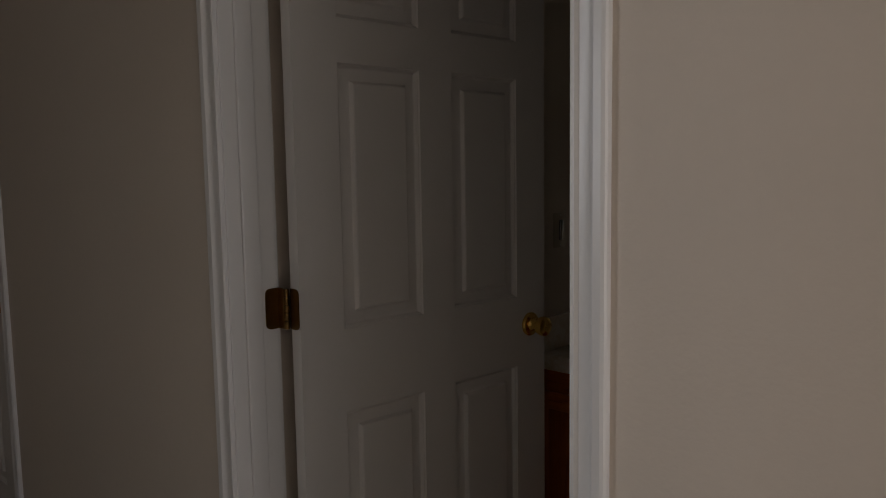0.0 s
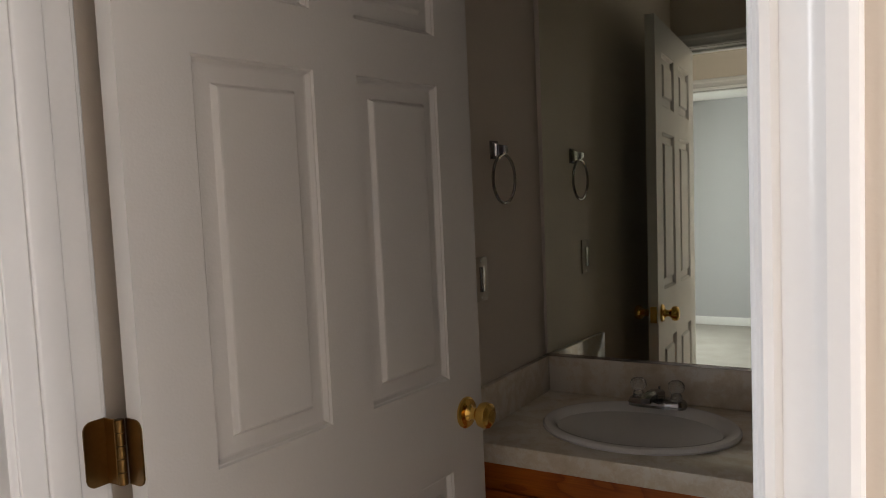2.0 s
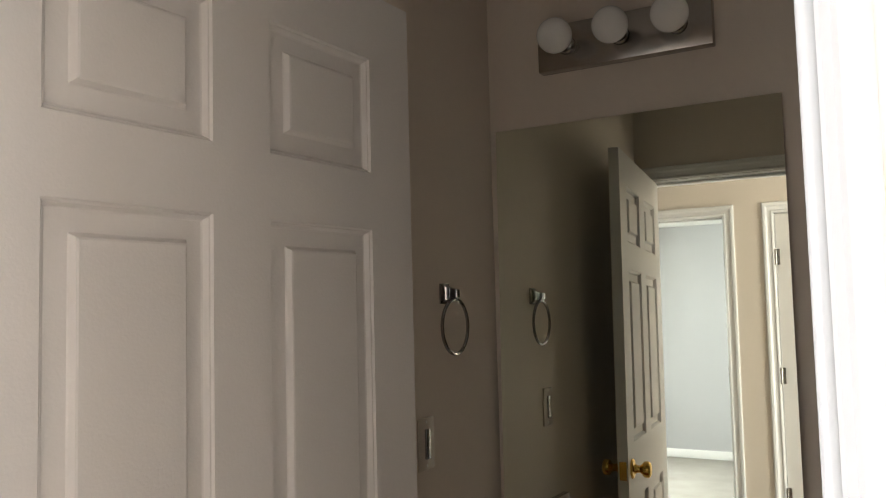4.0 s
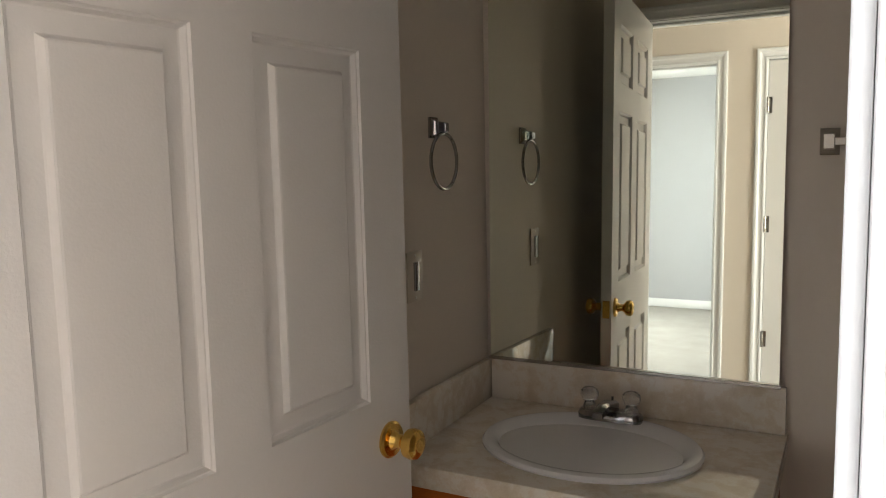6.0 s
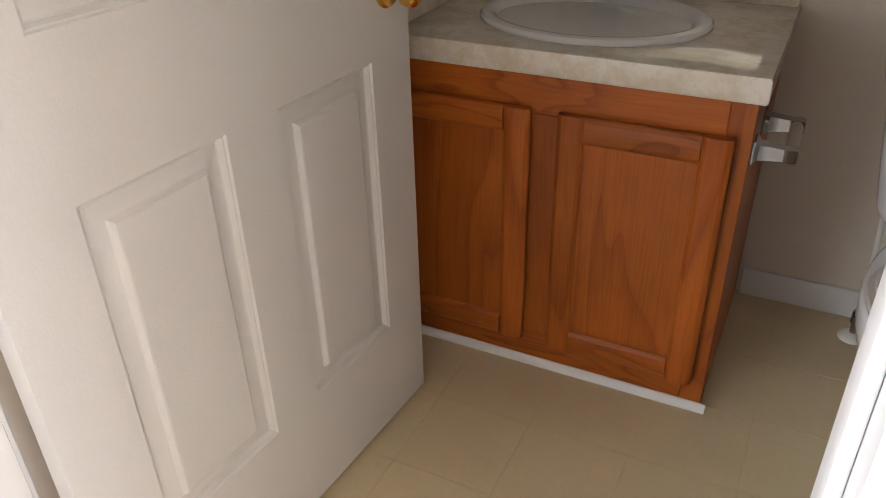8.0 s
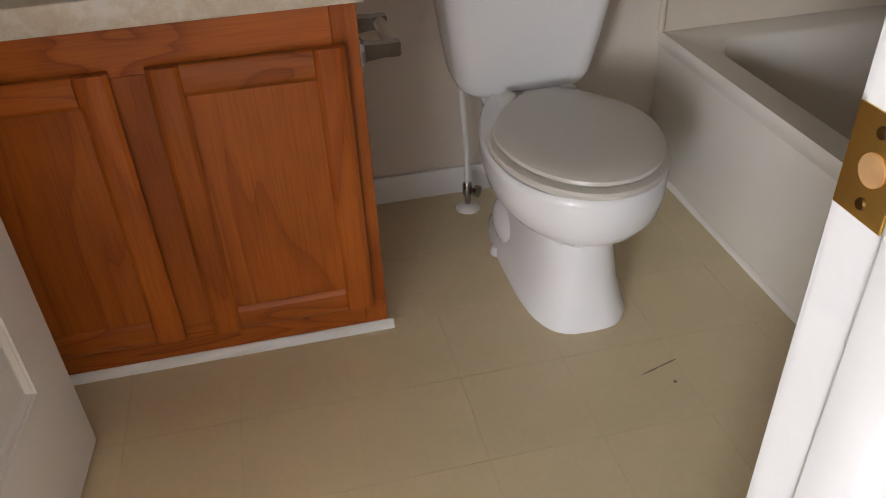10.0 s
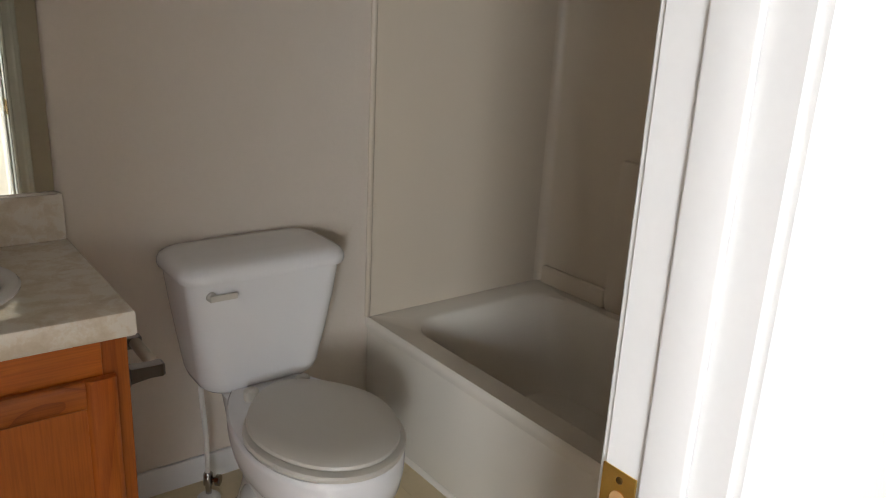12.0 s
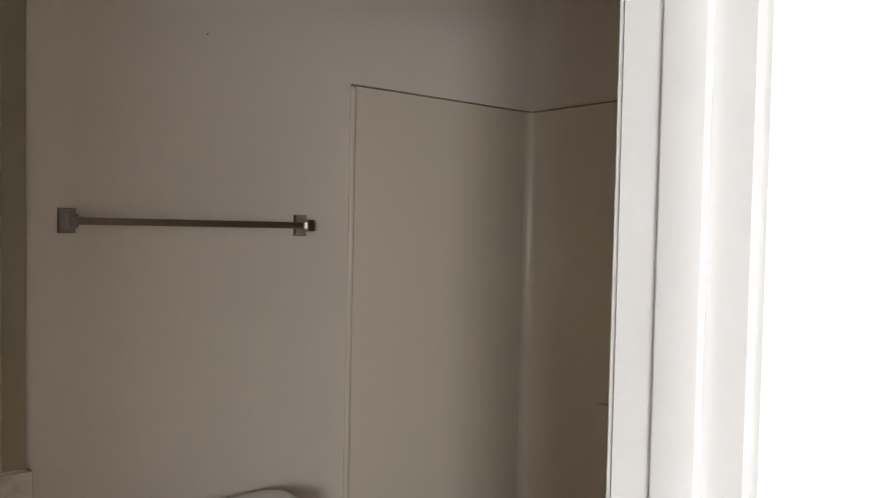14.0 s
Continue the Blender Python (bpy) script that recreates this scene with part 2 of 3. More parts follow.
def part(name, bm, mat, parent, label="", smooth=0.6):
    ob = new(name, finish(name, bm, mat, smooth))
    ob.parent = parent
    return tagged(ob, label)


def thing(name, at, label, category, group=""):
    ob = new(name)
    ob.empty_display_size = 0.1
    ob.location = at
    bpy.context.view_layer.update()
    return tagged(ob, label, category, group)


def structure(name, bm, mat, label, category="wall", smooth=0.5):
    ob = new(name, finish(name, bm, mat, smooth))
    return tagged(ob, label, category, "", "structure")


def shifted(bm, at):
    bmesh.ops.translate(bm, verts=bm.verts, vec=[-c for c in at])
    return bm


# ---- the setting ----
XL, XR, D = -0.054, 2.262, 1.635      # bathroom: left wall, right wall, back wall
HX, SX, HEAD = -0.020, 0.824, 2.010  # doorway: hinge jamb, strike jamb, head
HALL0, HALL1, HALLY = -2.42, 3.35, -1.2
CH = 2.44


def wall_with_openings(bm, axis, a0, a1, c0, c1, h, holes):
    """A wall along x or y between c0 and c1, with holes (from, to, bottom, top)."""
    cuts = sorted(holes)
    spans, at = [], a0
    for f, t, b, tp in cuts:
        spans.append((at, f, 0, h))
        if b > 0:
            spans.append((f, t, 0, b))
        spans.append((f, t, tp, h))
        at = t
    spans.append((at, a1, 0, h))
    for f, t, b, tp in spans:
        if axis == "x":
            box(bm, f, c0, b, t, c1, tp)
        else:
            box(bm, c0, f, b, c1, t, tp)


bm = bmesh.new()
wall_with_openings(bm, "x", HALL0, HALL1, 0.0, 0.115, CH, [(-2.24, -1.425, 0, 2.03), (HX - 0.02, SX + 0.02, 0, HEAD + 0.02), (2.46, 3.34, 0, 2.08)])
structure("wall_south", bm, PAINT, "beige painted wall round the bathroom doorway")
bm = boxed(XL - 0.12, 0.1152, 0, XL, D + 0.12, CH)
structure("wall_west", bm, PAINT, "beige painted bathroom side wall beside the vanity")
bm = boxed(XL, D, 0, XR, D + 0.12, CH)
structure("wall_north", bm, PAINT, "beige painted bathroom wall behind mirror and toilet")
bm = boxed(XR, 0.115, 0, XR + 0.12, D + 0.12, CH)
structure("wall_east", bm, PAINT, "beige painted bathroom wall behind the bathtub")
bm = boxed(HALL0 - 0.12, HALLY - 0.12, CH, HALL1 + 0.12, D + 0.12, CH + 0.1)
structure("ceiling", bm, CEIL, "flat white textured ceiling", "ceiling")
bm = boxed(XL, 0.06, -0.12, XR, D, -0.0015)
structure("floor_bathroom", bm, GROUT, "beige vinyl bathroom floor laid in squares", "floor")
bm = boxed(HALL0, HALLY, -0.12, HALL1, 0.06, 0.004)
structure("floor_hall", bm, CARPET, "light beige carpet in the hall", "floor")

# hall walls with the doorway across and the closed door beside it
OPX0, OPX1 = -0.70, 0.105
CLX0, CLX1 = 0.380, 1.135
bm = bmesh.new()
wall_with_openings(bm, "x", HALL0, HALL1, HALLY - 0.115, HALLY, CH, [(OPX0 - 0.02, OPX1 + 0.02, 0, 2.03), (CLX0 - 0.02, CLX1 + 0.02, 0, 2.03)])
structure("wall_hall", bm, PAINT, "cream painted hall wall with two doorways")
bm = boxed(HALL0 - 0.12, HALLY, 0, HALL0, 0.0, CH)
structure("wall_hall_end", bm, PAINT, "beige painted end wall of the hall")
bm = bmesh.new()
wall_with_openings(bm, "y", HALLY - 0.115, 0.115, HALL1, HALL1 + 0.12, CH, [(-1.1, -0.1, 0.6, 2.1)])
structure("wall_hall_window", bm, PAINT, "beige wall with an unseen window added to light the hall")
bm = bmesh.new()
for a in ((-1.1, 0.6, -1.06, 2.1), (-0.14, 0.6, -0.1, 2.1), (-1.06, 0.6, -0.14, 0.64), (-1.06, 2.06, -0.14, 2.1), (-1.06, 1.33, -0.14, 1.37)):
    box(bm, HALL1 + 0.03, a[0], a[1], HALL1 + 0.09, a[2], a[3])
structure("window_1", bm, TRIM, "white frame of the unseen window added at the hall's end", "window")

bm = bmesh.new()
for a in ((2.46, 0.0, 2.51, 2.08), (3.29, 0.0, 3.34, 2.08), (2.51, 2.03, 3.29, 2.08), (2.51, 0.0, 3.29, 0.14)):
    box(bm, a[0], 0.04, a[1], a[2], 0.09, a[3])
structure("added_glazed_frame", bm, TRIM, "white frame of an unseen glazed door added to light the hall", "door frame")

# bedroom across the hall
BX0, BX1, BY = -2.4, 0.9, -5.0
bm = bmesh.new()
wall_with_openings(bm, "x", BX0, BX1, BY - 0.12, BY, CH, [(-2.28, -1.62, 0.75, 2.15)])
structure("wall_bedroom_far", bm, GREY, "pale grey painted bedroom wall")
bm = boxed(BX1, BY, 0, BX1 + 0.12, HALLY - 0.115, CH)
structure("wall_bedroom_side", bm, GREY, "pale grey painted bedroom wall")
bm = bmesh.new()
wall_with_openings(bm, "y", BY, HALLY - 0.115, BX0 - 0.12, BX0, CH, [(-4.08, -2.83, 0.75, 2.15)])
structure("wall_bedroom_window", bm, GREY, "pale grey bedroom wall with a window")
bm = boxed(BX0 - 0.12, BY - 0.12, CH, BX1 + 0.12, HALLY - 0.12, CH + 0.1)
structure("ceiling_bedroom", bm, CEIL, "flat white bedroom ceiling", "ceiling")
bm = boxed(BX0, BY, -0.12, BX1, HALLY, 0.002)
structure("floor_bedroom", bm, CARPET, "light beige bedroom carpet", "floor")
bm = boxed(BX0, BY, 0.002, BX1, BY + 0.014, 0.09, 0.004)
structure("baseboard_bedroom", bm, TRIM, "white baseboard along the bedroom wall", "baseboard")
bm = bmesh.new()
for a in ((-4.08, 0.75, -4.04, 2.15), (-2.87, 0.75, -2.83, 2.15), (-4.04, 0.75, -2.87, 0.79), (-4.04, 2.11, -2.87, 2.15), (-3.475, 0.79, -3.435, 2.11)):
    box(bm, BX0 - 0.09, a[0], a[1], BX0 - 0.03, a[2], a[3])
structure("window_2", bm, TRIM, "white window frame in the bedroom", "window")
bm = bmesh.new()
for a in ((-2.28, 0.75, -1.62, 0.80), (-2.28, 2.10, -1.62, 2.15), (-2.28, 0.8003, -2.24, 2.0997), (-1.66, 0.8003, -1.62, 2.0997), (-2.2397, 1.43, -1.6603, 1.46)):
    box(bm, a[0], BY - 0.09, a[1], a[2], BY - 0.045, a[3])
structure("window_3", bm, TRIM, "narrow white frame of an unseen window added to the bedroom", "window")
bm = bmesh.new()
bmesh.ops.create_grid(bm, x_segments=2, y_segments=2, size=400)
bmesh.ops.translate(bm, verts=bm.verts, vec=(0, 0, -0.5))
structure("ground", bm, GROUND, "plain grass outside the windows", "ground", 0)

CASING = [(0.0, 0.0), (0.0, 0.008), (0.002, 0.0105), (0.008, 0.0105), (0.012, 0.0055), (0.027, 0.0065), (0.033, 0.009), (0.038, 0.0135), (0.050, 0.0145), (0.055, 0.0125), (0.057, 0.009), (0.057, 0.0)]


def casing(name, x0, x1, h, y, side, label):
    """Moulded trim round an opening in a wall along x; side is the way it faces."""
    m = bmesh.new()
    rows = []
    for a, t in CASING:
        a += 0.005
        rows.append([m.verts.new((px, y + side * t, pz)) for px, pz in ((x0 - a, 0.0), (x0 - a, h + a), (x1 + a, h + a), (x1 + a, 0.0))])
    for r, s in zip(rows, rows[1:] + rows[:1]):
        for i in range(3):
            m.faces.new((r[i], r[i + 1], s[i + 1], s[i]))
    for i in (0, 3):
        m.faces.new([r[i] for r in rows])
    return structure(name, m, TRIM, label, "trim", 0.4)


def jambs(name, x0, x1, h, y0, y1, stop0, stop1, label):
    m = bmesh.new()
    box(m, x0 - 0.02, y0, 0, x0, y1, h, 0.0015, 1)
    box(m, x1, y0, 0, x1 + 0.02, y1, h, 0.0015, 1)
    box(m, x0 - 0.02, y0, h + 0.0005, x1 + 0.02, y1, h + 0.02, 0.0015, 1)
    box(m, x0 + 0.0002, stop0, 0.001, x0 + 0.008, stop1, h - 0.012, 0.0035, 3)
    box(m, x1 - 0.008, stop0, 0.001, x1 - 0.0002, stop1, h - 0.012, 0.0035, 3)
    box(m, x0 + 0.0003, stop0, h - 0.0118, x1 - 0.0003, stop1, h, 0.003)
    return structure(name, m, TRIM, label, "door frame", 0.5)


casing("trim_bathroom_hall_side", HX, SX, HEAD, 0.0, -1, "white moulded door casing")
casing("trim_bathroom_inside", HX, SX, HEAD, 0.115, 1, "white moulded door casing inside the bathroom")
jambs("jamb_bathroom", HX, SX, HEAD, -0.001, 0.116, 0.032, 0.074, "white painted door jamb with its stop")
casing("trim_other_room", -2.22, -1.445, 2.01, 0.0, -1, "white moulded casing of another door along the hall")
jambs("jamb_other_room", -2.22, -1.445, 2.01, -0.001, 0.116, 0.06, 0.11, "white painted door jamb")
casing("trim_bedroom", OPX0, OPX1, 2.01, HALLY, 1, "white moulded casing of the bedroom doorway")
jambs("jamb_bedroom", OPX0, OPX1, 2.01, HALLY - 0.116, HALLY + 0.001, HALLY - 0.075, HALLY - 0.04, "white painted bedroom door jamb")
casing("trim_closet", CLX0, CLX1, 2.01, HALLY, 1, "white moulded casing of the closed door")
jambs("jamb_closet", CLX0, CLX1, 2.01, HALLY - 0.116, HALLY + 0.001, HALLY - 0.11, HALLY - 0.06, "white painted closet door jamb")


def baseboard(name, x0, y0, x1, y1, label="white painted baseboard"):
    m = bmesh.new()
    box(m, x0, y0, 0.0, x1, y1, 0.078, 0.003)
    return structure(name, m, TRIM, label, "baseboard")


baseboard("baseboard_toilet", 0.70, D - 0.013, 1.515, D)
baseboard("baseboard_hall_left", -1.38, -0.013, HX - 0.066, 0.0)
baseboard("baseboard_hall_right", SX + 0.066, -0.013, HALL1, 0.0)
baseboard("baseboard_hall_middle", OPX1 + 0.066, HALLY, CLX0 - 0.066, HALLY + 0.013)

# ---- six-panel doors ----
PANEL_RINGS = [(0.0, 0.0), (0.0025, -0.0036), (0.0045, -0.0043), (0.0085, -0.0118), (0.011, -0.0130), (0.016, -0.0130), (0.0365, -0.0095), (0.0385, -0.0078), (0.0425, -0.0010), (0.0455, 0.0)]


def door_leaf(width, height, thick=0.035):
    """A moulded six-panel leaf: hinge edge at x=0, front face at y=0, back at y=thick."""
    m = bmesh.new()
    st, mu = 0.115, 0.105
    pw = (width - 2 * st - mu) / 2
    xs = [0, st, st + pw, st + pw + mu, width - st, width]
    zs = [0, 0.235, 0.784, 0.977, 1.568, 1.665, height - 0.118, height]
    for face in (0, 1):
        s = -1 if face == 0 else 1
        y0 = 0 if face == 0 else thick
        grid = {}

        def v(x, z):
            k = (round(x, 5), round(z, 5))
            if k not in grid:
                grid[k] = m.verts.new((x, y0, z))
            return grid[k]
        for i in range(5):
            for j in range(7):
                x0, x1, z0, z1 = xs[i], xs[i + 1], zs[j], zs[j + 1]
                if i in (1, 3) and j in (1, 3, 5):
                    prev = [v(x0, z0), v(x1, z0), v(x1, z1), v(x0, z1)]
                    for a, d in PANEL_RINGS[1:]:
                        cur = [m.verts.new((x, y0 + s * d, z)) for x, z in ((x0 + a, z0 + a), (x1 - a, z0 + a), (x1 - a, z1 - a), (x0 + a, z1 - a))]
                        for q in range(4):
                            m.faces.new((prev[q], prev[(q + 1) % 4], cur[(q + 1) % 4], cur[q]))
                        prev = cur
                    m.faces.new(prev)
                else:
                    m.faces.new((v(x0, z0), v(x1, z0), v(x1, z1), v(x0, z1)))
    r = 0.0
    for a, b in (((r, r), (width, r)), ((width, r), (width, height)), ((width, height), (r, height)), ((r, height), (r, r))):
        m.faces.new([m.verts.new(p) for p in ((a[0], 0, a[1]), (b[0], 0, b[1]), (b[0], thick, b[1]), (a[0], thick, a[1]))])
    bmesh.ops.remove_doubles(m, verts=m.verts, dist=1e-5)
    return m


KNOB = [(0.0, 0.033), (0.004, 0.033), (0.008, 0.029), (0.010, 0.018), (0.018, 0.0125), (0.028, 0.0125), (0.034, 0.018), (0.040, 0.0255), (0.050, 0.0275), (0.058, 0.0255), (0.063, 0.019), (0.0645, 0.010), (0.0635, 0.0)]


def six_panel_door(name, m, width, height, label, knobs=True):
    d = thing(name, (0, 0, 0), label, "door")
    d.matrix_world = m
    leaf = part("leaf", door_leaf(width, height), DOORW, d, "", 0.3)
    if knobs:
        for y, ax in ((0.0, (0, -1, 0)), (0.035, (0, 1, 0))):
            b = bmesh.new()
            lathe(b, KNOB, (width - 0.062, y, 0.895), ax)
            part("knob", b, BRASS, d, "polished brass door knob")
        b = bmesh.new()
        box(b, width - 0.0005, 0.0055, 0.865, width + 0.001, 0.0295, 0.925, 0.0004, 1)
        part("latch_plate", b, BRASS, d, "brass latch plate on the door's edge")
    return d


DOOR_AT, DOOR_TURN = (0.046, 0.127, 0.012), 85.7
bath_door = six_panel_door("bathroom_door", pose(*DOOR_AT, 0, 0, DOOR_TURN), 0.808, 1.982,
                           "white six-panel door standing open against the vanity side")


def rounded_plate(m, centre, u, hu, hz, th, nrm, side, r=0.013):
    """A thin upright plate whose far corners are rounded."""
    pts = []
    for su, sz, a0 in ((1, 1, 0), (-1, 1, 90), (-1, -1, 180), (1, -1, 270)):
        if su == side:
            for k in range(6):
                a = radians(a0 + 18 * k)
                pts.append((su * (hu - r) + r * math.cos(a), sz * (hz - r) + r * math.sin(a)))
        else:
            pts.append((su * hu, sz * hz))
    c, uu, nn = Vector(centre), Vector(u), Vector(nrm)
    loft(m, [[c + uu * a + Vector((0, 0, w)) + nn * t for a, w in pts] for t in (-th / 2, th / 2)])


# open hinges between jamb and leaf
for z in (0.27, 1.035, 1.80):
    hg = bmesh.new()
    rounded_plate(hg, (-0.0012, 0.0185, z), (0, 1, 0), 0.0165, 0.045, 0.0022, (1, 0, 0), -1)
    part("hinge_leaf", hg, OLDBRASS, bath_door, "tarnished brass hinge leaf")
    hg = bmesh.new()
    for k in range(5):
        lathe(hg, [(0, 0.0065), (0.0168, 0.0065)], (-0.008, 0.041, z - 0.045 + k * 0.018), (0, 0, 1), 12)
    part("hinge_knuckle", hg, OLDBRASS, bath_door, "tarnished brass hinge knuckle")
    hj = bmesh.new()
    rounded_plate(hj, (HX + 0.0008, 0.101, z + 0.012), (0, 1, 0), 0.017, 0.045, 0.0024, (1, 0, 0), -1)
    box(hj, HX + 0.0001, 0.1155, z - 0.033, 0.002, 0.1185, z + 0.057, 0.0008, 1)
    tagged(new("hinge_plate", finish("hinge_plate", hj, OLDBRASS)), "tarnished brass hinge plate on the door jamb", "hinge", "door hinges")

other_door = six_panel_door("hall_door", pose(-2.217, 0.006, 0.012), 0.769, 1.992, "closed white six-panel door farther along the hall")
closet_door = six_panel_door("closet_door", pose(CLX1 - 0.003, HALLY - 0.006, 0.012, 0, 0, 180), CLX1 - CLX0 - 0.006, 1.992,
                             "closed white six-panel door in the hall", False)
for z in (0.45, 1.10, 1.76):
    for nm, x, grp in (("closet_hinge", CLX0 + 0.001, "closet hinges"), ("bedroom_hinge", OPX1 - 0.002, "bedroom hinges")):
        hj = bmesh.new()
        if nm == "closet_hinge":
            lathe(hj, [(0, 0.007), (0.09, 0.007)], (x, HALLY + 0.004, z - 0.045), (0, 0, 1), 12)
            box(hj, x, HALLY - 0.004, z - 0.045, x + 0.022, HALLY - 0.0015, z + 0.045)
        else:
            box(hj, x, HALLY - 0.034, z - 0.045, x + 0.0025, HALLY - 0.004, z + 0.045)
        tagged(new(nm, finish(nm, hj, NICKEL)), "dull metal hinge on a white door frame", "hinge", grp)

# strike plate on the jamb
bm = bmesh.new()
box(bm, SX - 0.0018, 0.080, 0.884, SX + 0.0004, 0.1165, 0.941, 0.0006, 1)
sp = tagged(new("strike_plate", finish("strike_plate", bm, BRASS)), "polished brass strike plate on the door jamb", "strike plate")
bm = bmesh.new()
lathe(bm, [(0, 0.009), (0.0012, 0.0088)], (SX - 0.0017, 0.096, 0.9125), (-1, 0, 0), 20)
part("hole", bm, LATCHWOOD, sp, "round latch hole showing raw wood")
for z in (0.893, 0.932):
    bm = bmesh.new()
    lathe(bm, [(0, 0.0036), (0.0010, 0.003), (0.0013, 0.0)], (SX - 0.0018, 0.097, z), (-1, 0, 0), 12)
    part("screw", bm, OLDBRASS, sp, "brass screw head")

# ---- vanity ----
CX0, CX1, CF, CTOP, CBOT = -0.052, 0.689, 1.121, 0.757, 0.708
van = thing("vanity_cabinet", (0.32, 1.39, 0), "honey oak bathroom vanity with two doors", "cabinet")
VO = (0.32, 1.39, 0)


def vpart(name, b, mat, label="", parent=None):
    ob = new(name, finish(name, shifted(b, VO), mat))
    ob.parent = parent or van
    return tagged(ob, label)


vpart("side_panel", boxed(CX1 - 0.016, CF + 0.019, 0.0, CX1, D - 0.002, CBOT - 0.0005, 0.001, 1), OAK_Z, "oak side panel")
vpart("side_panel", boxed(CX0, CF + 0.019, 0.0, CX0 + 0.016, D - 0.002, CBOT - 0.0005, 0.001, 1), OAK_Z)
vpart("bottom_panel", boxed(CX0 + 0.017, CF + 0.02, 0.08, CX1 - 0.017, D - 0.004, 0.096), OAK_X)
vpart("frame_stile", boxed(CX1 - 0.045, CF, 0.0, CX1 + 0.0004, CF + 0.0186, CBOT - 0.0005, 0.0012, 1), OAK_Z)
vpart("frame_stile", boxed(CX0, CF, 0.0, CX0 + 0.03, CF + 0.0186, CBOT - 0.0005, 0.0012, 1), OAK_Z)
vpart("frame_stile", boxed(0.262, CF, 0.0885, 0.346, CF + 0.0186, 0.6255, 0.0012, 1), OAK_Z)
vpart("frame_rail", boxed(CX0 + 0.0304, CF, 0.626, CX1 - 0.0454, CF + 0.0186, CBOT - 0.0005, 0.0012, 1), OAK_X)
vpart("frame_rail", boxed(CX0 + 0.0304, CF, 0.0, CX1 - 0.0454, CF + 0.0186, 0.088, 0.0012, 1), OAK_X)


def cabinet_door(x0, x1, z0, z1):
    dz = CF - 0.0255
    pb = boxed(x0 + 0.048, dz + 0.0085, z0 + 0.048, x1 - 0.048, dz + 0.0150, z1 - 0.048)
    box(pb, x0 + 0.013, dz + 0.0188, z0 + 0.013, x1 - 0.013, CF - 0.0003, z1 - 0.013)
    d = vpart("door", pb, OAK_Z, "flat oak panel of a framed cabinet door")

    def stick(name, pts, mat):
        b = bmesh.new()
        # front face with an eased inner and outer edge
        cx, cz = sum(p[0] for p in pts) / 4, sum(p[1] for p in pts) / 4
        rings = []
        for ins, y in ((0.0, dz + 0.0185), (0.0, dz + 0.0075), (0.0025, dz + 0.0045), (0.0045, dz + 0.0035), (0.0085, dz + 0.0005), (0.010, dz)):
            ring = []
            for (x, z) in pts:
                sx = 1 if x < cx else -1
                sz = 1 if z < cz else -1
                wide = abs(max(p[0] for p in pts) - min(p[0] for p in pts)) > abs(max(p[1] for p in pts) - min(p[1] for p in pts))
                ring.append((x + (sx * ins if not wide else 0), y, z + (sz * ins if wide else 0)))
            rings.append(ring)
        loft(b, rings)
        vpart(name, b, mat, "", d)
    w = 0.055
    stick("stile", ((x0, z0), (x0 + w, z0), (x0 + w, z1), (x0, z1)), OAK_Z)
    stick("stile", ((x1 - w, z0), (x1, z0), (x1, z1), (x1 - w, z1)), OAK_Z)
    stick("rail", ((x0 + w, z0), (x1 - w, z0), (x1 - w, z0 + w), (x0 + w, z0 + w)), OAK_X)
    stick("rail", ((x0 + w, z1 - w), (x1 - w, z1 - w), (x1 - w, z1), (x0 + w, z1)), OAK_X)
    return d


cabinet_door(-0.054, 0.276, 0.077, 0.640)
cabinet_door(0.334, 0.662, 0.077, 0.640)

bm = bmesh.new()
prof = [(0.0, 0.0), (0.012, 0.0), (0.012, 0.006), (0.008, 0.014), (0.003, 0.019), (0.0, 0.019)]
loft(bm, [[(x, CF - 0.0004 - a, z) for a, z in prof] for x in (CX0 + 0.002, CX1 + 0.012)])
tagged(new("base_trim", finish("base_trim", bm, TRIM)), "white quarter-round trim along the cabinet's foot", "trim", "", "structure")

SKX, SKY = 0.315, 1.362
SA, SB = 0.245, 0.200


def ellipse(a, b, z, n=56, cx=SKX, cy=SKY):
    return [(cx + a * math.cos(2 * math.pi * i / n), cy + b * math.sin(2 * math.pi * i / n), z) for i in range(n)]


# counter with the basin's cut-out
bm = bmesh.new()
N = 56
cx0, cx1, cy0, cy1 = XL + 0.001, 0.704, 1.106, D - 0.001
inner = ellipse(SA - 0.015, SB - 0.015, CTOP)
outer = []
for x, y, z in inner:
    dx, dy = x - SKX, y - SKY
    k = min(((cx1 - 0.006 - SKX) / dx if dx > 0 else (cx0 - SKX) / dx) if abs(dx) > 1e-9 else 9, ((cy1 - SKY) / dy if dy > 0 else (cy0 + 0.006 - SKY) / dy) if abs(dy) > 1e-9 else 9)
    outer.append((SKX + dx * k, SKY + dy * k, CTOP))
corners = [(cx1 - 0.006, cy1, CTOP), (cx0, cy1, CTOP), (cx0, cy0 + 0.006, CTOP), (cx1 - 0.006, cy0 + 0.006, CTOP)]
for c in corners:
    k = min(range(N), key=lambda i: (outer[i][0] - c[0]) ** 2 + (outer[i][1] - c[1]) ** 2)
    outer[k] = c
rings = [[(x, y, CTOP - 0.02) for x, y, z in inner], inner, outer]
for off, dz in ((0.004, 0.0015), (0.006, 0.006), (0.006, 0.044), (0.003, 0.049)):
    ring = []
    for x, y, z in outer:
        ring.append((x + (off if x > cx1 - 0.0061 else 0), y - (off if y < cy0 + 0.0061 else 0), CTOP - dz))
    rings.append(ring)
loft(bm, rings, False, False)
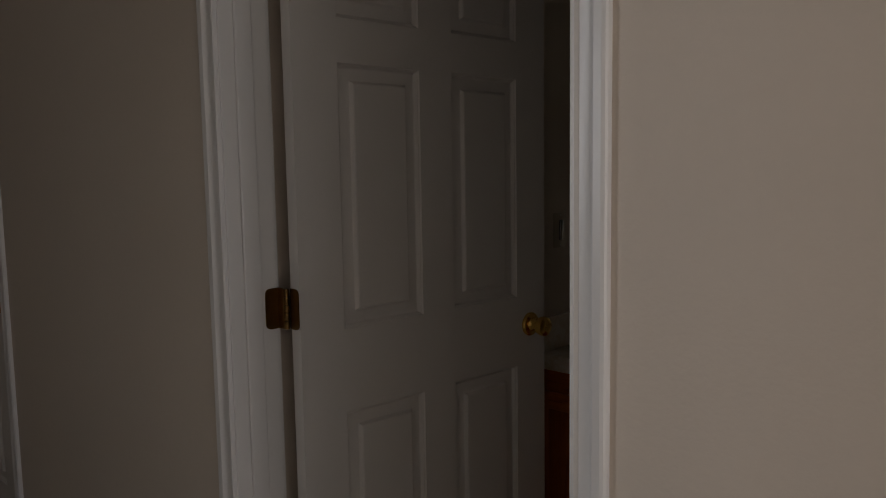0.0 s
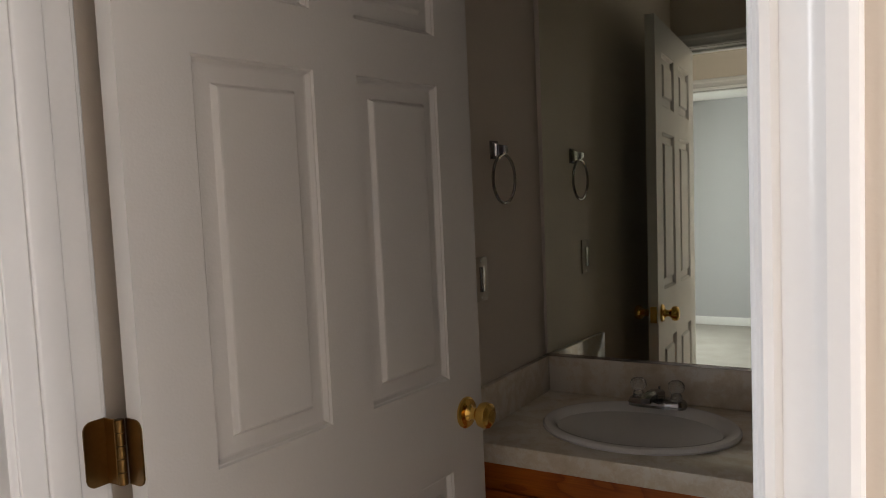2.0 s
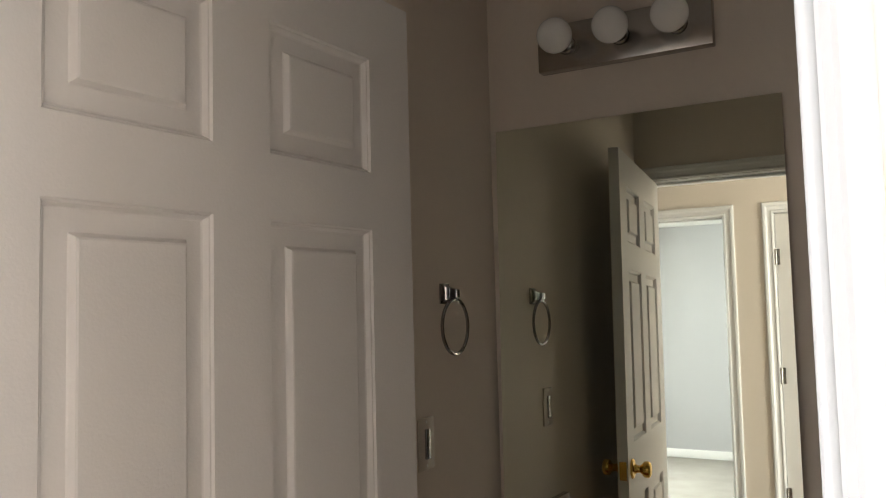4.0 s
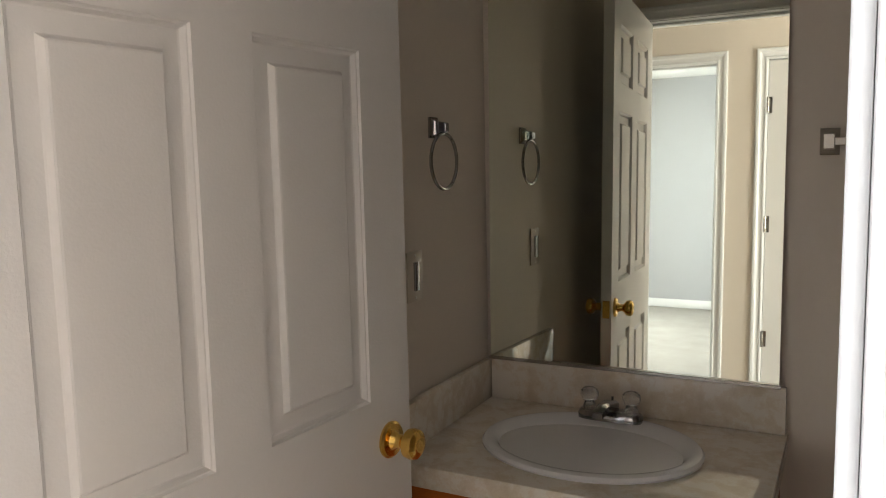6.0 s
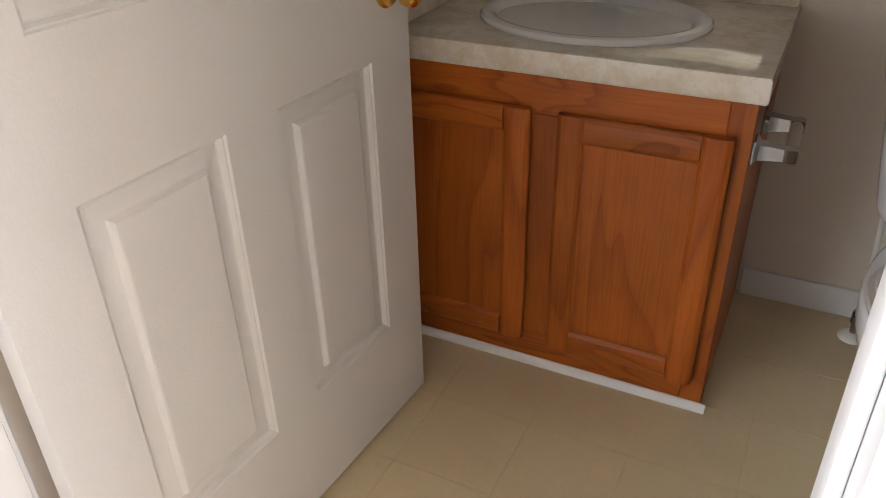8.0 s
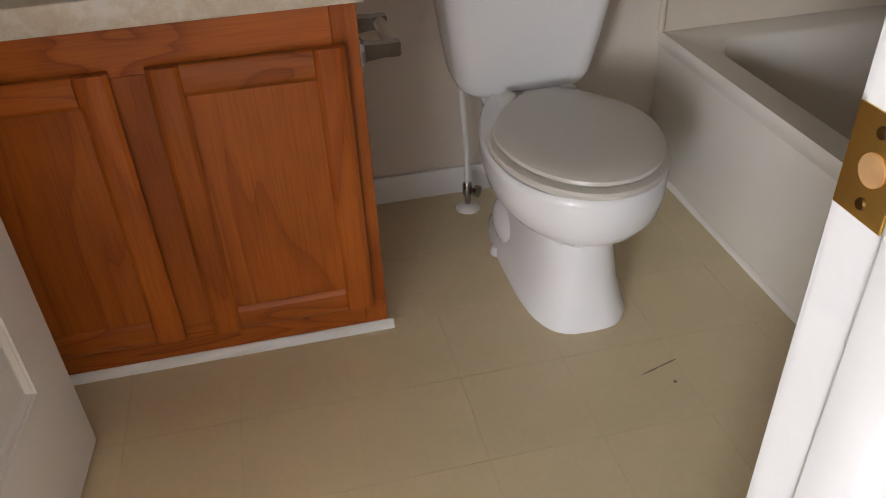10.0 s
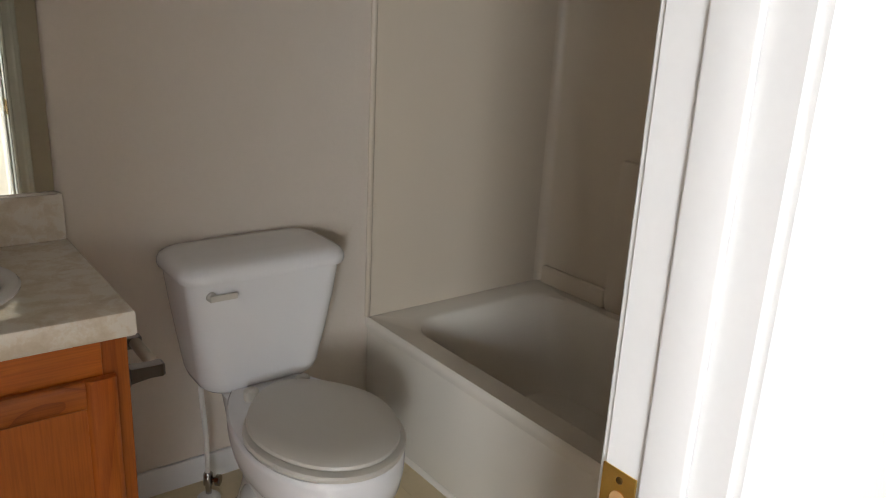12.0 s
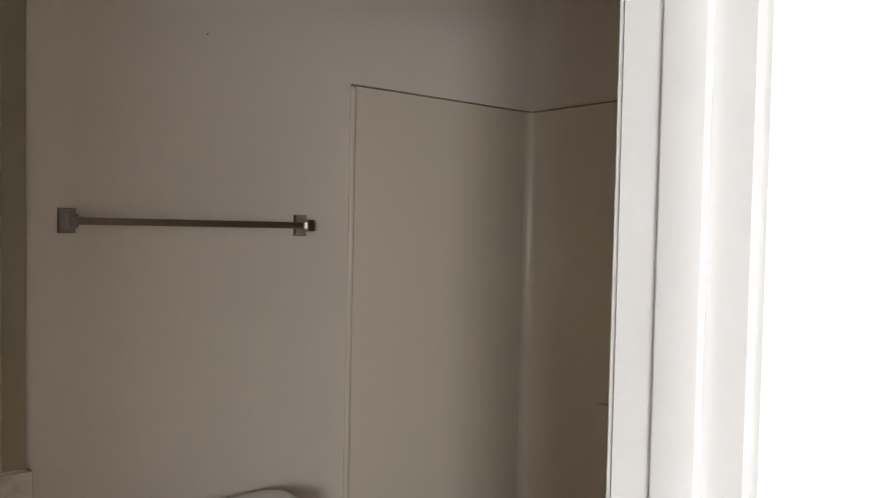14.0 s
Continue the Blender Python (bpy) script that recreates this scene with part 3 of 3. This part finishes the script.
counter = tagged(new("countertop", finish("countertop", bm, LAM)), "beige stone-look laminate countertop with rolled front edge", "countertop")
for nm, a in (("backsplash", (XL + 0.022, D - 0.030, CTOP + 0.0004, 0.6985, D - 0.0005, 0.864)), ("sidesplash", (XL + 0.0005, 1.114, CTOP + 0.0004, XL + 0.0215, D - 0.0005, 0.864))):
    ob = new(nm, finish(nm, boxed(*a, bevel=0.0025), LAM))
    ob.parent = counter
    tagged(ob, "beige stone-look laminate splash")

# basin
sink = thing("wash_basin", (SKX, SKY, CTOP), "white oval drop-in wash basin in the countertop", "sink")
bm = bmesh.new()
rr = [(SA - 0.012, SB - 0.012, 0.0006, 0), (SA, SB, 0.001, 0), (SA + 0.001, SB + 0.001, 0.006, 0), (SA - 0.004, SB - 0.004, 0.012, 0), (SA - 0.014, SB - 0.014, 0.0145, 0), (SA - 0.026, SB - 0.026, 0.0125, 0),
      (SA - 0.036, SB - 0.05, 0.006, -0.012), (SA - 0.046, SB - 0.062, -0.006, -0.014), (SA - 0.065, SB - 0.078, -0.05, -0.014), (SA - 0.10, SB - 0.10, -0.095, -0.012), (SA - 0.15, SB - 0.13, -0.122, -0.01), (0.024, 0.024, -0.130, -0.008), (0.022, 0.022, -0.134, -0.008)]
loft(bm, [ellipse(a, b, z, 56, 0, dy) for a, b, z, dy in rr], True, True)
part("basin", bm, PORC, sink)
bm = bmesh.new()
lathe(bm, [(0, 0.021), (0.003, 0.022), (0.004, 0.016), (0.0025, 0.012)], (0, -0.008, -0.1335), (0, 0, 1), 24)
part("drain", bm, CHROME, sink, "chrome drain fitting")

# faucet
FX, FY, FZ = 0.315, 1.530, CTOP + 0.011
fau = thing("faucet", (FX, FY, FZ), "chrome two-handle faucet on the basin's rim", "faucet")
bm = bmesh.new()
loft(bm, [[(math.copysign(abs(math.cos(t)) ** 0.5, math.cos(t)) * a, math.copysign(abs(math.sin(t)) ** 0.7, math.sin(t)) * b, z) for t in [2 * math.pi * i / 32 for i in range(32)]]
          for a, b, z in ((0.078, 0.026, 0), (0.078, 0.026, 0.012), (0.074, 0.022, 0.020), (0.060, 0.016, 0.024))])
part("base", bm, CHROME, fau)
bm = bmesh.new()
loft(bm, [[(x * w, y, z + zz * h) for x, zz in ((-1, -1), (1, -1), (1, 0.6), (0.6, 1), (-0.6, 1), (-1, 0.6))] for y, z, w, h in
          ((0.012, 0.030, 0.018, 0.014), (-0.02, 0.040, 0.017, 0.012), (-0.07, 0.046, 0.014, 0.009), (-0.10, 0.044, 0.013, 0.008), (-0.108, 0.040, 0.012, 0.006))])
part("spout", bm, CHROME, fau, "chrome spout")
for s in (-1, 1):
    bm = bmesh.new()
    lathe(bm, [(0, 0.017), (0.014, 0.014), (0.020, 0.011), (0.024, 0.018), (0.034, 0.022), (0.046, 0.021), (0.052, 0.014), (0.053, 0)], (s * 0.051, 0.0, 0.02), (0, 0, 1), 10)
    part("handle", bm, CLEAR, fau, "clear acrylic knob handle")
bm = bmesh.new()
tube(bm, [(0, 0.02, 0.02), (0, 0.02, 0.05)], 0.003, 10)
part("lift_rod", bm, CHROME, fau)

# mirror, leaning back from the splash
MX0, MX1, MZ0, MZ1 = -0.034, 0.683, 0.8655, 1.912
mir = thing("wall_mirror", (MX0, D - 0.0275, MZ0), "large frameless wall mirror resting on the backsplash", "mirror")
mir.matrix_world = pose(MX0, D - 0.0275, MZ0, -1.02, 0, 0)
part("glass", boxed(0, -0.0006, 0.0004, MX1 - MX0, 0.0, MZ1 - MZ0 - 0.0004), MIRROR, mir, "silvered glass", 0)
part("edge", boxed(0.0002, 0.0001, 0.0002, MX1 - MX0 - 0.0002, 0.004, MZ1 - MZ0 - 0.0002), GLASSEDGE, mir, "dark ground glass edge", 0)
bm = bmesh.new()
box(bm, -0.004, -0.0035, -0.001, MX1 - MX0 + 0.004, -0.0009, 0.007, 0.0006, 1)
part("bottom_channel", bm, NICKEL, mir, "thin dull metal channel")

# light strip above the mirror
LX0, LX1, LZ0, LZ1 = 0.105, 0.545, 2.045, 2.165
vl = thing("vanity_light", (0.325, D, 2.1), "chrome strip light with three bare bulbs above the mirror", "wall lamp")
o = (0.325, D, 2.1)
bm = bmesh.new()
box(bm, LX0, D - 0.035, LZ0, LX1, D - 0.0005, LZ1, 0.004)
part("backplate", shifted(bm, o), NICKEL, vl, "dark polished backplate")
for x in (0.185, 0.325, 0.465):
    bm = bmesh.new()
    lathe(bm, [(0, 0.024), (0.006, 0.023), (0.010, 0.019), (0.032, 0.018), (0.034, 0.015)], (x, D - 0.036, 2.105), (0, -1, 0), 24)
    part("socket", shifted(bm, o), CHROME, vl, "chrome lamp socket")
    bm = bmesh.new()
    pr = [(0.0, 0.013), (0.012, 0.015)] + [(0.055 - 0.044 * math.cos(a), 0.044 * math.sin(a)) for a in [0.4 + i * (math.pi - 0.4) / 12 for i in range(13)]]
    lathe(bm, pr, (x, D - 0.069, 2.105), (0, -1, 0), 24)
    part("bulb", shifted(bm, o), BULB, vl, "unlit white globe bulb")

# towel ring and switch on the side wall
tr = thing("towel_ring", (XL, 1.342, 1.474), "chrome towel ring hung on the beige wall", "towel ring")
bm = bmesh.new()
loft(bm, [[(x, y * s, z * s) for y, z in ((-0.020, -0.024), (0.020, -0.024), (0.020, 0.024), (-0.020, 0.024))] for x, s in ((0.0, 1.0), (0.004, 1.0), (0.009, 0.72), (0.024, 0.5), (0.036, 0.46), (0.040, 0.36))])
part("mount", bm, CHROME, tr, "square chrome mount")
bm = bmesh.new()
R0 = 0.064
tube(bm, [(0.030, R0 * math.sin(2 * math.pi * i / 40), -0.014 - R0 + R0 * math.cos(2 * math.pi * i / 40)) for i in range(40)], 0.0042, 10, True)
part("ring", bm, CHROME, tr, "thin chrome ring")

sw = thing("light_switch", (XL, 1.238, 1.140), "white toggle light switch on the beige wall", "switch")
part("plate", boxed(0, -0.035, -0.057, 0.005, 0.035, 0.057, bevel=0.002), ALMOND, sw)
part("rocker", boxed(0.0045, -0.009, -0.033, 0.011, 0.009, 0.033, bevel=0.002), CHROME, sw, "shiny rocker")
for z in (-0.048, 0.048):
    bm = bmesh.new()
    lathe(bm, [(0, 0.0035), (0.001, 0.003), (0.0012, 0)], (0.005, 0, z), (1, 0, 0), 10)
    part("screw", bm, PLASTIC, sw)

# towel bar
TZ, TX0, TX1 = 1.420, 0.769, 1.364
tb = thing("towel_bar", ((TX0 + TX1) / 2, D, TZ), "dull chrome towel bar above the toilet", "towel bar")
o = ((TX0 + TX1) / 2, D, TZ)
for x in (TX0, TX1):
    bm = bmesh.new()
    loft(bm, [[(x + u * s, D - y, TZ + w * s) for u, w in ((-0.0195, -0.029), (0.0195, -0.029), (0.0195, 0.029), (-0.0195, 0.029))] for y, s in ((0.0005, 1), (0.005, 1), (0.010, 0.8), (0.020, 0.62), (0.058, 0.56), (0.066, 0.5))])
    part("post", shifted(bm, o), NICKEL, tb, "square chrome post")
bm = bmesh.new()
box(bm, TX0 + 0.01, D - 0.056, TZ - 0.0085, TX1 - 0.01, D - 0.039, TZ + 0.0085, 0.0012, 1)
part("bar", shifted(bm, o), NICKEL, tb, "square dull chrome bar")

# paper holder on the cabinet's side
ph = thing("paper_holder", (CX1, 1.245, 0.602), "empty chrome toilet paper holder on the cabinet's side", "paper holder")
for y in (-0.075, 0.075):
    bm = bmesh.new()
    loft(bm, [[(x, y + u * s, w * s) for u, w in ((-0.022, -0.022), (0.022, -0.022), (0.022, 0.022), (-0.022, 0.022))] for x, s in ((-0.002, 1), (0.005, 1), (0.012, 0.7), (0.05, 0.55), (0.072, 0.6), (0.078, 0.5))])
    part("post", bm, CHROME, ph, "chrome post")
bm = bmesh.new()
tube(bm, [(0.064, -0.068, 0), (0.064, 0.068, 0)], 0.0125, 16)
part("roller", bm, ALMOND, ph, "bare beige plastic roller")

# ---- toilet ----
TCX, TY = 1.105, D
wc = thing("toilet", (TCX, 1.30, 0), "white two-piece toilet with its lid closed", "toilet")
WO = Vector((TCX, 1.30, 0))


def egg(cy, hw, front, back, z, n=40, p=2.0, taper=0.0):
    """A rounded plan outline, longer towards the front (-y)."""
    out = []
    for i in range(n):
        t = 2 * math.pi * i / n
        c, s = math.cos(t), math.sin(t)
        x = math.copysign(abs(c) ** (2 / p), c) * hw
        y = math.copysign(abs(s) ** (2 / p), s) * (back if s > 0 else front)
        out.append((x * (1 - taper * max(0.0, s) ** 1.5), cy + y, z))
    return out


Y = 1.30
bm = bmesh.new()
loft(bm, [egg(a - Y, w, f, b, z, 40, p, 0.16 if z > 0.2 else 0.0) for a, w, f, b, z, p in (
    (1.24, 0.118, 0.258, 0.265, 0.0, 3.2), (1.24, 0.118, 0.258, 0.265, 0.012, 3.2), (1.24, 0.112, 0.250, 0.255, 0.03, 3.0), (1.235, 0.100, 0.230, 0.25, 0.09, 2.8), (1.23, 0.093, 0.214, 0.245, 0.16, 2.6),
    (1.225, 0.095, 0.205, 0.25, 0.195, 2.5), (1.205, 0.120, 0.218, 0.27, 0.222, 2.3), (1.18, 0.150, 0.232, 0.30, 0.247, 2.2), (1.165, 0.168, 0.236, 0.33, 0.275, 2.2), (1.16, 0.176, 0.234, 0.34, 0.310, 2.2), (1.16, 0.178, 0.232, 0.34, 0.345, 2.2), (1.16, 0.177, 0.230, 0.34, 0.354, 2.2), (1.16, 0.172, 0.224, 0.335, 0.360, 2.2))])
part("bowl", bm, PORC, wc, "glossy white porcelain bowl")
bm = bmesh.new()
loft(bm, [egg(1.155 - Y, w, f, b, z, taper=0.2) for w, f, b, z in ((0.168, 0.224, 0.205, 0.3605), (0.177, 0.233, 0.21, 0.3630), (0.179, 0.235, 0.21, 0.3710), (0.176, 0.231, 0.207, 0.3760), (0.168, 0.222, 0.20, 0.3775))])
bmesh.ops.translate(bm, verts=bm.verts, vec=(0.005, 0, 0))
part("seat", bm, SEAT, wc, "white plastic seat")
bm = bmesh.new()
loft(bm, [egg(1.16 - Y, w, f, b, z, taper=0.22) for w, f, b, z in ((0.154, 0.210, 0.200, 0.3805), (0.164, 0.221, 0.208, 0.3817), (0.1675, 0.2245, 0.211, 0.3860), (0.1655, 0.2225, 0.209, 0.3920), (0.157, 0.213, 0.200, 0.3962), (0.12, 0.165, 0.155, 0.3978), (0.05, 0.07, 0.06, 0.3982))])
bmesh.ops.translate(bm, verts=bm.verts, vec=(0.006, 0, 0))
part("seat_lid", bm, SEAT, wc, "closed off-white lid")
for s in (-1, 1):
    bm = bmesh.new()
    loft(bm, [egg(1.372 - Y, 0.018, 0.014, 0.014, z, 16, 3) for z in (0.3605, 0.3860)] + [egg(1.372 - Y, 0.012, 0.009, 0.009, 0.3900, 16, 3)])
    bmesh.ops.translate(bm, verts=bm.verts, vec=(s * 0.07, 0, 0))
    part("seat_hinge", bm, SEAT, wc)
    bm = bmesh.new()
    lathe(bm, [(0, 0.024), (0.010, 0.023), (0.020, 0.016), (0.024, 0.0)], (s * 0.105, 0.02, 0.0), (0, 0, 1), 20)
    part("bolt_cap", bm, PORC, wc, "white bolt cap at the foot")
    bm = bmesh.new()
    bmesh.ops.create_uvsphere(bm, u_segments=20, v_segments=12, radius=1.0, matrix=Matrix.Translation((s * 0.076, 0.02, 0.082)) @ Matrix.Diagonal((0.042, 0.085, 0.06, 1)))
    part("trapway", bm, PORC, wc, "bulging porcelain trapway at the side of the foot")


def tank_ring(hw, y0, y1, z, r=0.035, n=6):
    out = []
    for cx, cy, a0 in ((hw - r, y1 - r, 0), (-hw + r, y1 - r, 90), (-hw + r, y0 + r, 180), (hw - r, y0 + r, 270)):
        for k in range(n + 1):
            a = radians(a0 + 90 * k / n)
            out.append((cx + r * math.cos(a), cy + r * math.sin(a), z))
    return out


bm = bmesh.new()
loft(bm, [tank_ring(w, a - Y, 1.622 - Y, z, r) for w, a, z, r in ((0.120, 1.462, 0.3450, 0.05), (0.141, 1.446, 0.351, 0.055), (0.156, 1.436, 0.366, 0.055), (0.165, 1.429, 0.390, 0.055), (0.179, 1.416, 0.48, 0.05), (0.193, 1.405, 0.58, 0.045), (0.201, 1.399, 0.650, 0.042), (0.202, 1.398, 0.6655, 0.042))])
part("tank", bm, PORC, wc, "white porcelain tank, narrower at the foot")
bm = bmesh.new()
loft(bm, [tank_ring(w, a - Y, b - Y, z, r) for w, a, b, z, r in ((0.205, 1.396, 1.624, 0.666, 0.045), (0.214, 1.386, 1.628, 0.669, 0.05), (0.2175, 1.382, 1.629, 0.678, 0.055), (0.2165, 1.383, 1.629, 0.690, 0.055), (0.211, 1.389, 1.626, 0.701, 0.056), (0.201, 1.400, 1.618, 0.708, 0.056), (0.186, 1.415, 1.606, 0.7125, 0.052), (0.14, 1.455, 1.58, 0.715, 0.04))])
part("tank_lid", bm, PORC, wc, "rounded white tank lid")
bm = bmesh.new()
lathe(bm, [(0, 0.013), (0.008, 0.012), (0.012, 0.008)], (-0.150, 1.4015 - Y, 0.636), (0, -1, 0), 16)
box(bm, -0.160, 1.381 - Y, 0.628, -0.092, 1.390 - Y, 0.644, 0.003)
part("flush_lever", bm, SEAT, wc, "white flush lever")
bm = bmesh.new()
loft(bm, [egg(1.43 - Y, w, 0.05, 0.10, z, 24, 3) for w, z in ((0.10, 0.28), (0.11, 0.3445))])
part("tank_shelf", bm, PORC, wc, "porcelain shelf under the tank")

sl = thing("water_supply", (0.977, 1.538, 0), "white supply hose with a chrome valve rising from the floor", "water valve")
bm = bmesh.new()
lathe(bm, [(0, 0.032), (0.004, 0.031), (0.012, 0.022), (0.016, 0.012)], (0, 0, 0), (0, 0, 1), 24)
part("escutcheon", bm, PLASTIC, sl, "white floor flange")
bm = bmesh.new()
tube(bm, [(0, 0, 0.014), (0, 0, 0.05)], 0.008, 12)
lathe(bm, [(0, 0.013), (0.03, 0.013), (0.036, 0.009)], (0, 0, 0.045), (0, 0, 1), 14)
lathe(bm, [(0, 0.006), (0.012, 0.007), (0.014, 0.016), (0.024, 0.016), (0.026, 0.010)], (0.008, -0.004, 0.058), (0.7, -0.7, 0), 12)
part("valve", bm, NICKEL, sl, "dull chrome shut-off valve")
bm = bmesh.new()
tube(bm, [(0, 0, 0.08), (0.0, 0.0, 0.18), (-0.006, 0.0, 0.28), (-0.012, -0.003, 0.372)], 0.0065, 12)
part("hose", bm, PLASTIC, sl, "white plastic supply hose")

# ---- bathtub and surround ----
BX, BTOP = 1.522, 0.386
tub = thing("bathtub", (1.88, 0.87, 0), "white acrylic bathtub with a plain skirt", "bathtub")
TO = (1.88, 0.87, 0)
bm = bmesh.new()
x0, x1, y0, y1 = BX, XR - 0.002, 0.117, D - 0.002


def tubring(dx0, dx1, dy, z, r, n=6):
    out = []
    for cx, cy, a0 in ((x1 - dx1 - r, y1 - dy - r, 0), (x0 + dx0 + r, y1 - dy - r, 90), (x0 + dx0 + r, y0 + dy + r, 180), (x1 - dx1 - r, y0 + dy + r, 270)):
        for k in range(n + 1):
            a = radians(a0 + 90 * k / n)
            out.append((cx + r * math.cos(a), cy + r * math.sin(a), z))
    return out


loft(bm, [tubring(0.018, 0, 0, 0.0, 0.004), tubring(0.012, 0, 0, 0.05, 0.004), tubring(0.010, 0, 0, 0.34, 0.004), tubring(0.0, 0, 0, 0.362, 0.004), tubring(0.0, 0, 0, 0.380, 0.004), tubring(0.004, 0.0, 0, 0.389, 0.004), tubring(0.012, 0.002, 0.002, BTOP, 0.004),
          tubring(0.075, 0.06, 0.09, BTOP, 0.10), tubring(0.086, 0.068, 0.102, BTOP - 0.008, 0.11), tubring(0.10, 0.08, 0.13, BTOP - 0.06, 0.12), tubring(0.125, 0.10, 0.19, 0.14, 0.12), tubring(0.15, 0.13, 0.24, 0.085, 0.10), tubring(0.22, 0.2, 0.32, 0.075, 0.06)])
part("shell", shifted(bm, TO), TUBM, tub, "glossy off-white tub shell")
bm = boxed(BX + 0.007, 0.119, 0.0185, BX + 0.022, D - 0.0035, 0.350, 0.004, 3)
part("skirt", shifted(bm, TO), TUBM, tub, "plain off-white skirt panel")
bm = bmesh.new()
lathe(bm, [(0, 0.034), (0.004, 0.034), (0.007, 0.028), (0.006, 0.0)], (1.89, 0.262, 0.26), (0, 1, 0.12), 24)
part("overflow_plate", shifted(bm, TO), CHROME, tub, "round chrome overflow plate")
bm = bmesh.new()
loft(bm, [[(BX + 0.0175 - a, y, z) for a, z in ((0, 0), (0.014, 0), (0.012, 0.010), (0.006, 0.016), (0, 0.018))] for y in (0.12, D - 0.014)])
tagged(new("tub_trim", finish("tub_trim", bm, TUBM)), "white quarter-round trim along the tub's foot", "trim", "", "structure")

ST = 1.827
sur = thing("tub_surround", (1.9, 1.0, BTOP), "beige-white acrylic tub surround of three panels", "tub surround")
SO = (1.9, 1.0, BTOP)


bm = bmesh.new()
box(bm, BX + 0.012, D - 0.010, BTOP + 0.0005, XR - 0.028, D - 0.0005, ST - 0.004, 0.002)
box(bm, BX - 0.004, D - 0.017, BTOP + 0.0005, BX + 0.0118, D - 0.0005, ST - 0.012, 0.006, 3)
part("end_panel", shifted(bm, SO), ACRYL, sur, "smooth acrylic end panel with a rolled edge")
bm = bmesh.new()
# side panel with a rounded inside corner
arc = [(XR - 0.0278, D - 0.010)] + [(XR - 0.010 - 0.030 + 0.030 * math.cos(a), D - 0.010 - 0.030 + 0.030 * math.sin(a)) for a in [math.pi / 2 - i * math.pi / 12 for i in range(1, 7)]]
line = [(XR - 0.040, D - 0.0102)] + arc[1:] + [(XR - 0.010, 0.160)]
back = [(XR - 0.0005, 0.160), (XR - 0.0005, D - 0.0005), (XR - 0.0275, D - 0.0005)]
ring = line + back
loft(bm, [[(x, y, z) for x, y in ring] for z in (BTOP + 0.0005, ST - 0.004)])
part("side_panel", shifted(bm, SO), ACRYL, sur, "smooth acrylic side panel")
bm = bmesh.new()
box(bm, BX + 0.0, 0.1155, BTOP + 0.0005, XR - 0.001, 0.128, ST - 0.004, 0.002)
part("end_panel", shifted(bm, SO), ACRYL, sur)
bm = bmesh.new()
loft(bm, [[(XR - 0.0105 - t, y0_ + s * (y1_ - y0_), z) for s in (0, 1)] + [(XR - 0.0104, y1_, z), (XR - 0.0104, y0_, z)] for t, y0_, y1_, z in ((0.016, 0.60, 1.295, BTOP + 0.001), (0.022, 0.60, 1.30, 0.42), (0.022, 0.60, 1.295, 0.87), (0.017, 0.60, 1.292, 0.879), (0.003, 0.60, 1.29, 0.882))])
box(bm, XR - 0.033, 1.3015, BTOP + 0.001, XR - 0.0104, D - 0.0405, 0.452, 0.006, 3)
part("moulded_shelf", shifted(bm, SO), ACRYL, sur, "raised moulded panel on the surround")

bm = bmesh.new()
box(bm, BX - 0.002, D - 0.0125, ST - 0.0037, XR - 0.012, D - 0.0006, ST + 0.001, 0.0012, 1)
box(bm, XR - 0.0125, 0.16, ST - 0.0037, XR - 0.0006, D - 0.0127, ST + 0.001, 0.0012, 1)
part("caulk_line", shifted(bm, SO), BROWNCAULK, sur, "browned caulk line along the top edge")

# ---- small marks ----
bm = bmesh.new()
lathe(bm, [(0, 0.0028), (0.0006, 0.002)], (1.096, D + 0.0001, 1.898), (0, -1, 0), 10)
tagged(new("nail_hole", finish("nail_hole", bm, SCUFF)), "tiny dark nail hole in the painted wall", "nail hole")
bm = bmesh.new()
lathe(bm, [(0, 0.004), (0.001, 0.003)], (1.205, 0.80, 0), (0, 0, 1), 10)
tagged(new("floor_crumb", finish("floor_crumb", bm, SCUFF)), "small dark crumb on the vinyl floor", "crumb")
for x, y, a, ln in ((1.194, 0.846, 16, 0.09), (1.362, 0.626, -2, 0.08)):
    bm = bmesh.new()
    loft(bm, [[(s, w, 0.0008) for w in (-h, h)] + [(s, h, 0.0001), (s, -h, 0.0001)] for s, h in ((-ln / 2, 0.0006), (-ln / 4, 0.0018), (0.0, 0.0012), (ln / 3, 0.0016), (ln / 2, 0.0005))])
    ob = new("floor_scuff", finish("floor_scuff", bm, SCUFF))
    ob.matrix_world = pose(x, y, 0, 0, 0, a)
    tagged(ob, "dark scuff mark on the vinyl floor", "scuff mark", "floor scuffs")

# ---- vinyl squares ----
TILE, GAP = 0.2155, 0.0007
tiles_parent = bpy.data.objects["floor_bathroom"]
tile_meshes = {}
for i in range(8):
    for j in range(8):
        tx0, ty0 = -0.0615 + i * TILE, 0.0605 + j * TILE
        tx1, ty1 = min(tx0 + TILE, 1.555), min(ty0 + TILE, D - 0.001)
        if tx1 - tx0 < 0.02 or ty1 - ty0 < 0.02:
            continue
        key = (round(tx1 - tx0, 4), round(ty1 - ty0, 4))
        if key not in tile_meshes:
            b = boxed(GAP / 2, GAP / 2, -0.0012, key[0] - GAP / 2, key[1] - GAP / 2, 0.0, 0.0003, 1)
            tile_meshes[key] = finish("tile", b, VINYL, 0)
        ob = new("tile", tile_meshes[key])
        ob.location = (tx0, ty0, 0)
        ob.parent = tiles_parent
